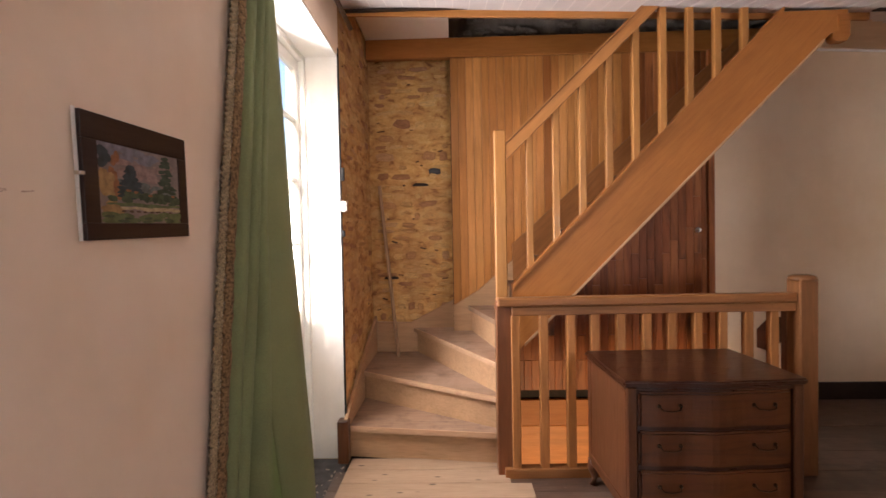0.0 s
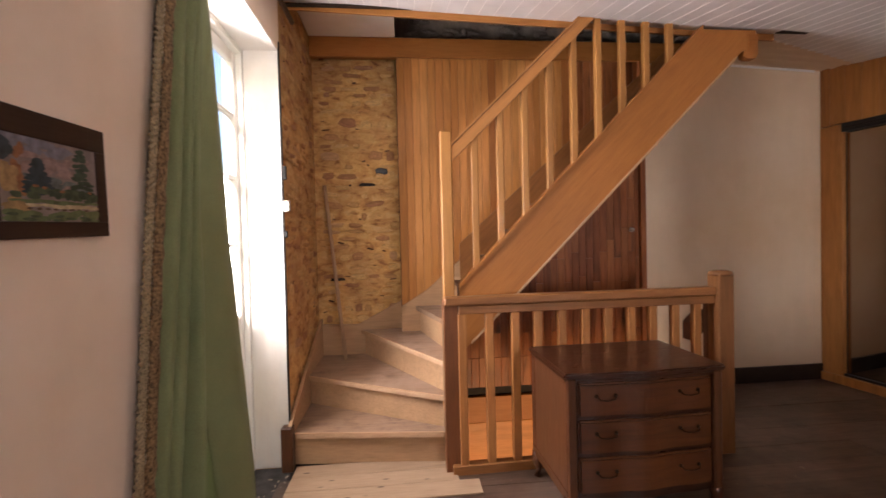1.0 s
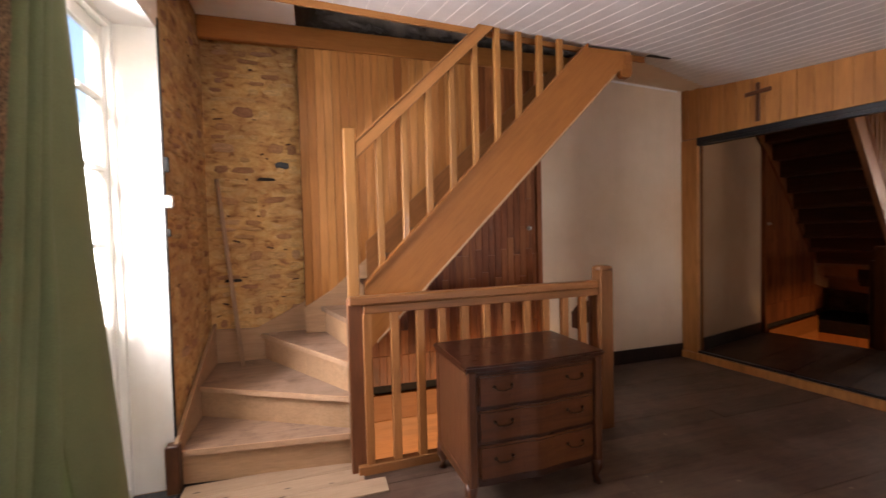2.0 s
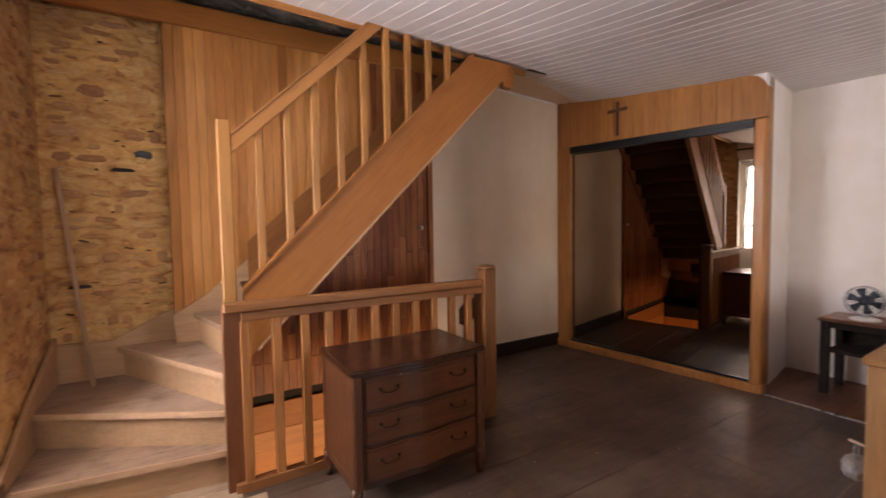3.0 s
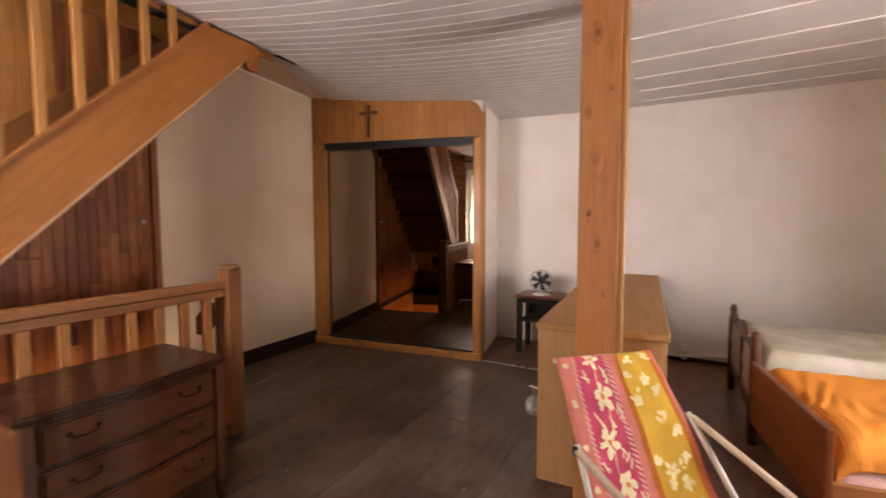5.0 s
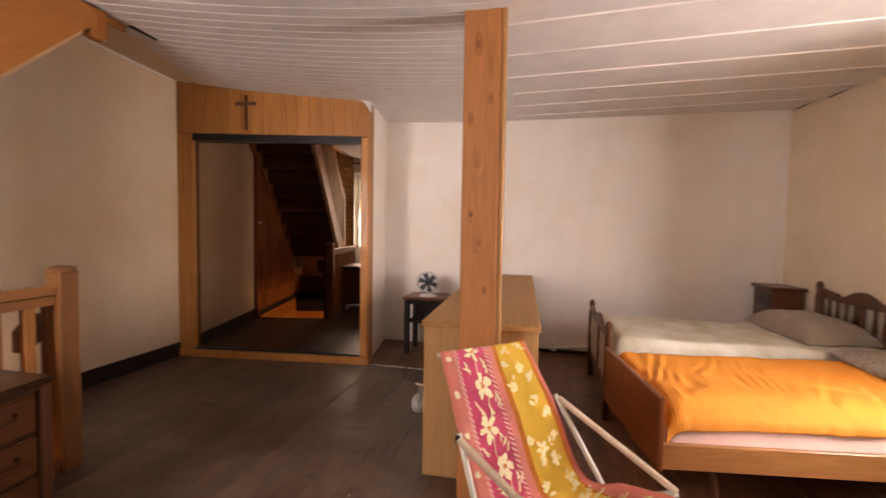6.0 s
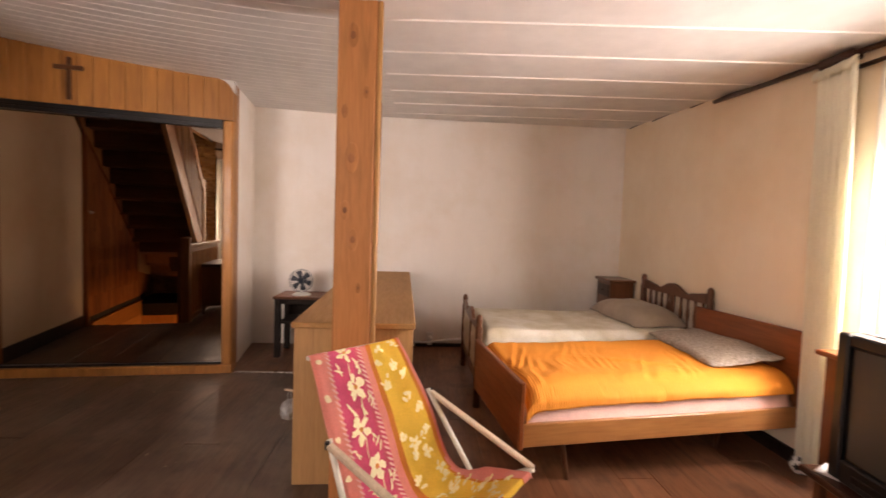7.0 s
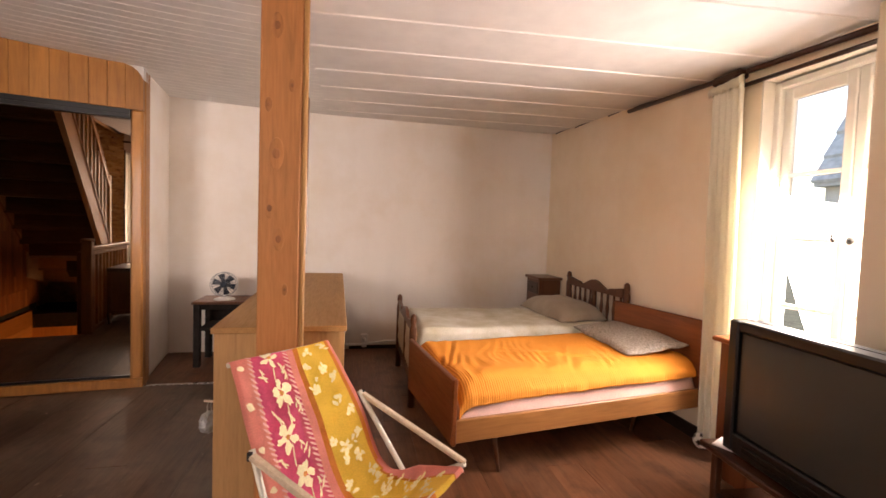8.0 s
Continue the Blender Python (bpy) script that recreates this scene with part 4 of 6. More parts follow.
# ---- beds ----
def wavy_top(x0, x1, y0, y1, z0, ztop, rough, seed, nx=40, ny=60, round_edge=0.06, ribs=0.0):
    """A mattress or cover with rounded rim and shallow folds."""
    bm = bmesh.new()

    def at(u, v):
        x, y = x0 + (x1 - x0) * u, y0 + (y1 - y0) * v
        e = min(u * (x1 - x0), (1 - u) * (x1 - x0), v * (y1 - y0), (1 - v) * (y1 - y0))
        k = min(1.0, max(0.0, e / round_edge))
        z = z0 + (ztop - z0) * math.sqrt(max(0.0, 1 - (1 - k) ** 2))
        z += rough * k * (noise.noise((x * 2.2 + seed, y * 2.2, seed)) + 0.5 * noise.noise((x * 6 + seed, y * 6, seed + 3)))
        if ribs:
            z += ribs * k * math.sin(2 * math.pi * x / 0.022)
        return (x, y, z)
    sheet(bm, at, nx, ny)
    edge = [e for e in bm.edges if e.is_boundary]
    low = bmesh.ops.extrude_edge_only(bm, edges=edge)["geom"]
    for v in [g for g in low if isinstance(g, bmesh.types.BMVert)]:
        v.co.z = z0 - 0.04
    bmesh.ops.recalc_face_normals(bm, faces=bm.faces)
    return bm


# spindle bed with the pale mattress
bedw = thing("single_bed", "dark wooden single bed with spindles and bare pale mattress", "bed", (0, 0, 0), group="beds")
bxa, bxb = 3.30, 4.265


def spindle_board(y, h, name):
    hb = part(name, B((bxa + 0.05, y - 0.012, h - 0.52), (bxb - 0.05, y + 0.012, h - 0.44), 0.004), DARKWOOD, bedw)
    n = 24
    xs = [bxa + 0.03 + (bxb - bxa - 0.06) * k / n for k in range(n + 1)]
    crest = [(x, h - 0.05 + 0.035 * math.cos(4 * math.pi * (x - (bxa + bxb) / 2) / (bxb - bxa)) * (1 if abs(x - (bxa + bxb) / 2) < 0.25 else 0.4)) for x in xs]
    part("crest_rail", slab(bmesh.new(), crest + [(x, h - 0.12) for x in xs[::-1]], "y", y - 0.014, y + 0.014), DARKWOOD, hb)
    for x in (bxa, bxb):
        part("bedpost", lathe(bmesh.new(), [(0.028, 0), (0.028, h - 0.1), (0.02, h - 0.07), (0.026, h - 0.03), (0.022, h + 0.0), (0.008, h + 0.015)], (x, y, 0), 10), DARKWOOD, hb)
    part("mid_post", B(((bxa + bxb) / 2 - 0.025, y - 0.012, h - 0.46), ((bxa + bxb) / 2 + 0.025, y + 0.012, h - 0.1), 0.004), DARKWOOD, hb)
    for k in range(10):
        x = bxa + 0.075 + 0.0945 * k
        if abs(x - (bxa + bxb) / 2) < 0.03:
            continue
        part("spindle", lathe(bmesh.new(), [(0.010, h - 0.45), (0.016, h - 0.38), (0.010, h - 0.32), (0.017, h - 0.25), (0.010, h - 0.18), (0.010, h - 0.11)], (x, y, 0), 8), DARKWOOD if name == "headboard" else STRIPE, hb)
    if name == "headboard":
        part("pale_backing", B((bxa + 0.05, y - 0.03, h - 0.44), (bxb - 0.05, y - 0.02, h - 0.12), 0.003), STRIPE, hb)
    return hb


spindle_board(-2.325, 0.94, "headboard")
spindle_board(-0.54, 0.69, "footboard")
for x in (bxa, bxb):
    part("side_rail", B((x - 0.012, -2.31, 0.24), (x + 0.012, -0.55, 0.36), 0.004), DARKWOOD, bedw)
part("mattress", wavy_top(bxa + 0.02, bxb - 0.02, -2.30, -0.57, 0.34, 0.582, 0.014, 3.0), SHEET, bedw, "bare pale floral mattress")

# plain bed with the orange spread
bedo = thing("single_bed", "reddish veneered single bed with orange ribbed bedspread", "bed", (0, 0, 0), group="beds")
oxa, oxb = 2.235, 3.03
ASKEW = Matrix.Translation((2.24, -0.62, 0)) @ pose(0, 0, 0, 0, 0, 8.2) @ Matrix.Translation((-2.24, 0.62, 0))
bedo.matrix_world = ASKEW
part("headboard", B((oxa - 0.02, -2.35, 0.30), (oxb, -2.32, 0.815), 0.006), TEAK, bedo)
part("footboard", B((oxa - 0.03, -0.615, 0.25), (oxb, -0.587, 0.595), 0.006), TEAK, bedo)
for x in (oxa - 0.012, oxb - 0.012):
    part("side_rail", B((x, -2.32, 0.255), (x + 0.024, -0.615, 0.375), 0.004), OAKRAIL, bedo, "honey wooden side rail")
for side in (1, -1):
    for y, lean, inset in ((-0.88, 0.05, 0.10), (-2.1, -0.05, 0.28)):
        x = oxa + inset if side == 1 else oxb - inset
        part("leg", tube(bmesh.new(), [(x, y, 0.27), (x + 0.0, y + lean * -1.0, 0)], [0.022, 0.011], 8), DARKWOOD, bedo)
part("mattress", wavy_top(oxa + 0.016, oxb - 0.016, -2.31, -0.63, 0.34, 0.50, 0.006, 8.0), PINKMAT, bedo, "pink quilted mattress")


def spread(u, v):
    """The orange ribbed cover lies on the mattress and its limp hem hangs over the side."""
    y = -2.29 + 1.65 * v
    hem = 0.088 + 0.018 * noise.noise((0.3, y * 2.2, 2)) + 0.03 * max(0, v - 0.8) * 5 - 0.02 * max(0, 0.35 - v)
    run = (oxb - oxa - 0.03 + hem) * u - hem
    gather = 0.004 * (1.4 * noise.noise((y * 9, 0.5, 2)) + 0.8 * noise.noise((y * 22, 0.5, 5))) * math.exp(-max(0.0, run) / 0.14)
    x = oxa + 0.03 + max(0.0, run)
    rim = min(1.0, max(0.0, run / 0.12))
    z = 0.505 + 0.055 * math.sqrt(max(0, 1 - (1 - rim) ** 2)) + 0.016 * noise.noise((x * 2.0, y * 2.0, 1.0)) + gather * 0.6
    crease = 0.010 * math.exp(-((x - 2.62 - 0.5 * (y + 1.35)) / 0.025) ** 2) + 0.008 * math.exp(-((x - 2.52 - 0.7 * (y + 1.55)) / 0.02) ** 2)
    z += crease * rim * max(0.0, 1 - abs(y + 1.45) / 0.4)
    # folds fanning in from the hem and the foot end, softer in the middle of the bed
    fold = 1 - abs(noise.noise((y * 9 + x * 5 + 1.2 * noise.noise((x * 3, y * 3, 4)), x * 1.8 - y * 0.8, 3.0))) * 2.2
    z += 0.017 * fold * rim * (math.exp(-max(0.0, run) / 0.20) * (0.45 + 0.55 * v) + 0.12)
    warp = (y + 0.45 * x) / 0.085 + 1.6 * noise.noise((x * 3.2, y * 3.2, 7))
    near = math.exp(-max(0.0, run) / 0.16) * (0.35 + 0.65 * v) + 0.9 * math.exp(-(1 - v) / 0.16) + 0.18
    z += 0.0085 * math.sin(2 * math.pi * warp) * max(0.0, 0.35 + 1.3 * noise.noise((x * 4, y * 6, 11))) * near * rim
    z += 0.00025 * math.sin(2 * math.pi * (y + 0.03 * noise.noise((x * 2, y * 1.5, 9))) / 0.0235)
    if run < 0:
        gather += 0.006 * fold
        x, z = oxa + 0.012 - 0.014 * math.sin(min(1, -run / 0.05) * 1.57) + gather, 0.505 + run * 0.66
        x -= 0.0003 * math.sin(2 * math.pi * (y + 0.03 * noise.noise((2 * oxa, y * 1.5, 9))) / 0.0235)
    if v > 0.955:
        z -= 0.06 * ((v - 0.955) / 0.045) ** 2
    return (x, y, z)


cover = link("bedspread", sheet(bmesh.new(), spread, 56, 560, 0.006), ORANGE)
cover.matrix_world = ASKEW
tagged(cover, "orange ribbed bedspread spread over the mattress", "bedspread")


def pillow(at, turn, size, label, material, tilt=0.0):
    bm = bmesh.new()
    w, d, h = size
    bmesh.ops.create_grid(bm, x_segments=24, y_segments=18, size=0.5)
    up = list(bm.verts)
    for v in up:
        e = (1 - abs(2 * v.co.x) ** 3.0) * (1 - abs(2 * v.co.y) ** 3.0)
        pull = 1 - 0.04 * (abs(2 * v.co.x) ** 2 + abs(2 * v.co.y) ** 2) / 2
        v.co = Vector((v.co.x * w * pull, v.co.y * d * pull, h * max(0, e) ** 0.5 + 0.012 * noise.noise(v.co * 5 + Vector(at))))
    bmesh.ops.solidify(bm, geom=list(bm.faces), thickness=0.008)
    for f in bm.faces:
        f.smooth = True
    ob = link("pillow", bm, material)
    ob.matrix_world = pose(*at, tilt, 0, turn)
    return tagged(ob, label, "pillow", "pillows on the beds")


pillow((3.92, -2.06, 0.592), 4, (0.80, 0.50, 0.145), "grey beige pillow on the bare mattress", PILLOW)
pillow((2.96, -2.085, 0.605), -3, (0.80, 0.46, 0.042), "speckled grey pillow on the orange bedspread", SPECKLED, -7)

# nightstand in the corner
ns_ = thing("nightstand", "dark wooden nightstand in the corner", "nightstand", (4.46, -2.355, 0))
ns_.scale = (1, 0.68, 1)
part("carcass", B((0.02, 0.02, 0.08), (0.36, 0.39, 0.83), 0.006), DARKWOOD, ns_)
part("top", B((0, 0, 0.83), (0.38, 0.42, 0.86), 0.008), DARKWOOD, ns_)
dd = part("drawer", B((0.05, 0.39, 0.67), (0.33, 0.402, 0.80), 0.004), WALNUT, ns_)
part("knob", lathe(bmesh.new(), [(0.012, 0), (0.014, 0.012), (0.006, 0.02)], sides=8, m=Matrix.Translation((0.19, 0.402, 0.735)) @ pose(0, 0, 0, -90)), BRASS, dd)
for x in (0.03, 0.33):
    for y in (0.03, 0.36):
        part("leg", B((x, y, 0), (x + 0.03, y + 0.03, 0.08), 0.003), DARKWOOD, ns_)

# ---- television ----
tv = thing("television", "large black tube television on a dark stand", "television", (1.843, -1.855, 0.355), 174)
W_, H_ = 0.76, 0.615
for lo, hi in (((0, -0.02, 0), (0.055, 0.12, H_)), ((W_ - 0.055, -0.02, 0), (W_, 0.12, H_)), ((0.055, -0.02, H_ - 0.05), (W_ - 0.055, 0.12, H_)), ((0.055, -0.02, 0), (W_ - 0.055, 0.12, 0.095))):
    part("bezel", B(lo, hi, 0.008), BPLASTIC, tv)
bm = bmesh.new()
a = [bm.verts.new(c) for c in ((0.02, 0.119, 0.02), (W_ - 0.02, 0.119, 0.02), (W_ - 0.02, 0.119, H_ - 0.006), (0.02, 0.119, H_ - 0.006), (0.14, 0.32, 0.05), (W_ - 0.14, 0.32, 0.05), (W_ - 0.14, 0.32, H_ - 0.06), (0.14, 0.32, H_ - 0.06))]
for f in ((0, 1, 5, 4), (1, 2, 6, 5), (2, 3, 7, 6), (3, 0, 4, 7), (4, 5, 6, 7), (3, 2, 1, 0)):
    bm.faces.new([a[i] for i in f])
bmesh.ops.recalc_face_normals(bm, faces=bm.faces)
part("back_shell", bm, BPLASTIC, tv)
part("screen_mask", B((0.05, 0.004, 0.09), (W_ - 0.05, 0.012, H_ - 0.045)), BLACKWOOD, tv)


def tube_face(u, v):
    a, b = 2 * u - 1, 2 * v - 1
    return (W_ / 2 + (W_ / 2 - 0.062) * a * (1 - 0.018 * b * b), 0.004 - 0.026 * (1 - a * a) * (1 - b * b) - 0.006, (H_ + 0.045) / 2 + (H_ / 2 - 0.078) * b * (1 - 0.018 * a * a))


part("screen", sheet(bmesh.new(), tube_face, 24, 18), SCREEN, tv, "grey curved picture tube")
part("control_strip", B((0.12, -0.026, 0.03), (W_ - 0.12, -0.018, 0.06), 0.003), IRON, tv)
part("top_seam", B((0.03, 0.06, H_), (W_ - 0.03, 0.066, H_ + 0.002)), IRON, tv)
stand = thing("television_stand", "dark television stand with two shelves", "stand", (1.875, -1.845, 0), 174)
part("top_shelf", B((-0.05, -0.06, 0.322), (0.84, 0.33, 0.352), 0.006), WALNUT, stand)
part("low_shelf", B((0.0, -0.02, 0.10), (0.80, 0.32, 0.125), 0.006), WALNUT, stand)
for x in (0.0, 0.76):
    for y in (-0.03, 0.29):
        part("leg", B((x, y, 0), (x + 0.035, y + 0.035, 0.322), 0.004), WALNUTV, stand)
ob = link("paper", B((0, 0, 0), (0.16, 0.12, 0.008), 0.002), PAPER)
ob.matrix_world = pose(1.865, -1.80, 0.353, 0, 0, 205)
tagged(ob, "white folded paper on the television stand", "paper")

# red brown cabinet under the window and the ball
nb = thing("bedside_cabinet", "reddish brown bedside cabinet in front of the curtain", "cabinet", (1.885, -2.34, 0))
# body darker than the top: shade on its room side is in the colour
part("carcass", B((0.0, 0.0, 0.06), (0.20, 0.30, 0.795), 0.006), REDBROWN, nb)
part("top", B((-0.02, -0.02, 0.795), (0.23, 0.33, 0.82), 0.006), TEAK, nb)
part("knob", lathe(bmesh.new(), [(0.012, 0), (0.014, 0.012), (0.006, 0.02)], sides=8, m=Matrix.Translation((0.1, 0.30, 0.60)) @ pose(0, 0, 0, -90)), IRON, nb)
for x in (0.0, 0.17):
    for y in (0.0, 0.27):
        part("leg", B((x, y, 0), (x + 0.03, y + 0.03, 0.06), 0.003), REDBROWN, nb)


def football():
    bm = bmesh.new()
    bmesh.ops.create_icosphere(bm, subdivisions=3, radius=0.052)
    ico = bmesh.new()
    bmesh.ops.create_icosphere(ico, subdivisions=1, radius=1)
    tips = [v.co.normalized() for v in ico.verts]
    ico.free()
    for f in bm.faces:
        f.smooth = True
        f.material_index = 1 if max(f.calc_center_median().normalized().dot(t) for t in tips) > 0.93 else 0
    ob = link("football", bm, [WPLASTIC, BPLASTIC])
    ob.matrix_world = pose(2.43, -2.300, 0.052, 20, 30, 10)
    tagged(ob, "small white and black football on the floor", "ball")


football()

# ---- deckchair ----
def deckchair():
    th = thing("deckchair", "folding deckchair with pink and yellow floral cloth", "deckchair", (0, 0, 0))
    right = [Vector(p) for p in ((2.13, 0.01, 0.838), (2.0, -0.13, 0.625), (1.88, -0.245, 0.39), (1.828, -0.375, 0.405), (1.738, -0.53, 0.430))]
    left = [Vector(p) for p in ((1.745, 0.315, 0.870), (1.585, 0.20, 0.61), (1.46, 0.085, 0.385), (1.42, 0.0, 0.352), (1.36, -0.17, 0.435))]

    def along(ps, v):
        k = min(int(v * 4), 3)
        f = v * 4 - k
        q = [ps[max(0, min(4, k + d))] for d in (-1, 0, 1, 2)]
        return 0.5 * (2 * q[1] + (q[2] - q[0]) * f + (2 * q[0] - 5 * q[1] + 4 * q[2] - q[3]) * f * f + (3 * q[1] - q[0] - 3 * q[2] + q[3]) * f ** 3)

    def at(u, v, lift=0.0):
        a, b = along(left, v), along(right, v)
        p = a.lerp(b, u)
        n = (along(right, min(1, v + 0.02)) - along(right, max(0, v - 0.02))).cross(a - b).normalized()
        if n.z < 0:
            n = -n
        sag = 0.03 * math.sin(math.pi * u) * (0.4 + math.sin(math.pi * min(1, v * 1.2))) + 0.045 * math.exp(-((v - 0.76) / 0.12) ** 2) * (1 - (2 * u - 1) ** 4)
        # the cloth wraps the side tubes and the end bars
        for e, drop in ((u / 0.05, 0.014), ((1 - u) / 0.05, 0.014), (v / 0.022, 0.022), ((1 - v) / 0.022, 0.022)):
            if e < 1:
                sag += drop * (1 - math.sqrt(max(0.0, 1 - (1 - e) ** 2)))
        ripple = 0.004 * noise.noise((u * 9, v * 14, 2.0)) + 0.006 * math.exp(-((v - 0.62) / 0.1) ** 2) * math.sin(26 * u + 6 * v)
        return p - n * (sag - ripple - lift)
    bm = bmesh.new()
    nu, nv = 60, 110
    g = [[bm.verts.new(at(i / nu, j / nv)) for j in range(nv + 1)] for i in range(nu + 1)]
    BANDS = ((0.15, 0), (0.44, 1), (0.50, 4), (0.56, 0), (0.61, 3), (0.865, 2), (0.885, 3), (1.01, 0))
    for i in range(nu):
        u = (i + 0.5) / nu
        for j in range(nv):
            wide = 0.06 * (1 - min(1.0, max(0.0, (j / nv - 0.45) / 0.2)))
            band = next(k for lim, k in BANDS if u < lim + (wide if lim in (0.865, 0.885) else 0))
            f = bm.faces.new((g[i][j], g[i + 1][j], g[i + 1][j + 1], g[i][j + 1]))
            f.smooth, f.material_index = True, band
    mats = [cloth("coral_deck_cloth", (0.94, 0.34, 0.27), 240, 0.85, 0.2, 0.12), cloth("crimson_deck_cloth", (0.93, 0.14, 0.27), 240, 0.85, 0.2, 0.15), cloth("yellow_deck_cloth", (0.99, 0.66, 0.085), 240, 0.85, 0.12, 0.03), cloth("orange_deck_cloth", (0.86, 0.30, 0.05), 240, 0.85, 0.2, 0.12), cloth("magenta_deck_cloth", (0.90, 0.16, 0.24), 240, 0.85, 0.2, 0.12)]
    bmesh.ops.solidify(bm, geom=list(bm.faces), thickness=0.003)
    part("cloth", bm, mats, th, "pink and yellow striped canvas")
    # printed flowers, stems and dashes
    flowers, dashes, faint, hearts = bmesh.new(), bmesh.new(), bmesh.new(), bmesh.new()
    rnd = random.Random(4)
    LONG = 2.55  # length of the cloth over its width

    def blot(target, u, v, du, dv, turn, lift=0.0032, n=10, wob=0.12):
        """A printed patch of half sizes du, dv (in widths) turned by an angle."""
        c, s = math.cos(turn), math.sin(turn)
        pts = []
        for k in range(n):
            t = 2 * math.pi * k / n
            q = 1 + rnd.uniform(-wob, wob)
            a, b = du * q * math.cos(t), dv * q * math.sin(t)
            pts.append(at(min(0.995, max(0.005, u + a * c - b * s)), min(0.995, max(0.005, v + (a * s + b * c) / LONG)), lift))
        target.faces.new([target.verts.new(p) for p in pts])

    def flower(target, u, v, size, turn, heart=True):
        for q in range(5):
            t = turn + 2 * math.pi * q / 5
            far = rnd.uniform(0.42, 0.68)
            blot(target, u + far * size * math.cos(t), v + far * size * math.sin(t) / LONG, size * rnd.uniform(0.38, 0.58), size * rnd.uniform(0.20, 0.40), t + rnd.uniform(-0.35, 0.35), 0.0030 + 0.0002 * q, 12, 0.33)
        if heart:
            blot(hearts, u, v, size * 0.22, size * 0.18, turn, 0.0044, 8)

    k, v = 0, 0.03
    while v < 0.97:
        u = 0.315 + 0.035 * math.sin(k * 2.3)
        flower(flowers, u, v, rnd.uniform(0.082, 0.10), k * 0.9)
        blot(flowers, u + 0.015, v + 0.058, 0.006, 0.085, 0.12, 0.0028, 8, 0.3)
        for du, dv, turn in ((0.105, 0.035, 1.1), (0.125, 0.05, 1.9), (-0.105, 0.045, 0.6), (-0.09, 0.06, 0.5), (0.09, -0.045, 1.5)):
            blot(flowers, u + du * rnd.uniform(0.85, 1.1), v + dv, rnd.uniform(0.028, 0.045), 0.009, turn + rnd.uniform(-0.5, 0.5), 0.003, 7, 0.25)
            blot(flowers, u + du * 0.9, v + dv + 0.008, 0.022, 0.007, turn + rnd.uniform(0.3, 0.9), 0.0031, 6, 0.2)
        k, v = k + 1, v + 0.112
    # loose pale clusters along both sides of the yellow stripe
    k, v = 0, 0.04
    while v < 0.97:
        for u0 in ((0.655, 0.85) if k % 3 else (0.70, 0.80, 0.87)):
            if rnd.random() < 0.85:
                for q in range(rnd.choice((4, 5, 7))):
                    t, far = rnd.uniform(0, 6.28), rnd.uniform(0.0, 0.055)
                    blot(faint, u0 + far * math.cos(t), v + (far * math.sin(t) + rnd.uniform(-0.03, 0.03)) / LONG, rnd.uniform(0.014, 0.034), rnd.uniform(0.010, 0.022), rnd.uniform(0, 3), 0.0030 + 0.0002 * q, 9, 0.3)
        if k % 4 == 1:
            flower(faint, 0.76 + 0.03 * math.sin(k), v + 0.02, 0.055, k * 1.1, False)
        k, v = k + 1, v + 0.062
    v = 0.05
    while v < 0.97:
        blot(flowers, 0.055, v, 0.03, 0.022, 0.6, 0.0032, 8, 0.3)
        v += 0.10
    v = 0.014
    while v < 0.985:
        for u0 in (0.135, 0.475):
            blot(dashes, u0, v, 0.034, 0.0085, 0.75, 0.003, 6, 0.15)
        v += 0.0155
    part("print", flowers, cloth("cream_print", (0.90, 0.76, 0.48), 240), th, "cream printed flowers and stems")["kind"] = "stuff"
    part("print", dashes, cloth("pale_pink_print", (0.95, 0.52, 0.46), 240), th, "pale pink printed dashes")["kind"] = "stuff"
    part("print", faint, cloth("pale_yellow_print", (0.98, 0.84, 0.42), 240), th, "pale yellow printed flowers")["kind"] = "stuff"
    part("print", hearts, cloth("orange_print", (0.85, 0.33, 0.10), 240), th, "orange flower hearts")["kind"] = "stuff"
    for ps, s in ((right, 1), (left, -1)):
        out = (right[0] - left[0]).normalized() * 0.008 * s
        top, piv, tip = ps[0] + out, ps[1] + out, ps[4] + out
        d = piv - top
        part("back_tube", tube(bmesh.new(), [top.lerp(piv, 0.95), piv, top + d * (top.z / -d.z)], 0.011, 8), ALU, th)
        part("arm", B((-0.015, -0.009, 0), (0.015, 0.009, (tip - piv).length), 0.005, Matrix.Translation(piv + out * 0.9) @ (tip - piv).to_track_quat("Z", "Y").to_matrix().to_4x4()), BEECH, th, "flat pale wooden arm bar")
        part("rear_leg", tube(bmesh.new(), [tip, tip + Vector((0.42, 0.54, -tip.z * 0.98))], 0.012, 8), ALU, th)
        part("pivot_bolt", lathe(bmesh.new(), [(0.009, -0.012), (0.009, 0.012)], tuple(piv + out * 1.6), 8), IRON, th)
    for k, off in ((0, Vector((0.02, 0.017, -0.03))), (4, Vector((0.006, 0.006, -0.024)))):
        part("cross_bar", tube(bmesh.new(), [left[k] + off, right[k] + off], 0.010, 8), ALU, th)


deckchair()

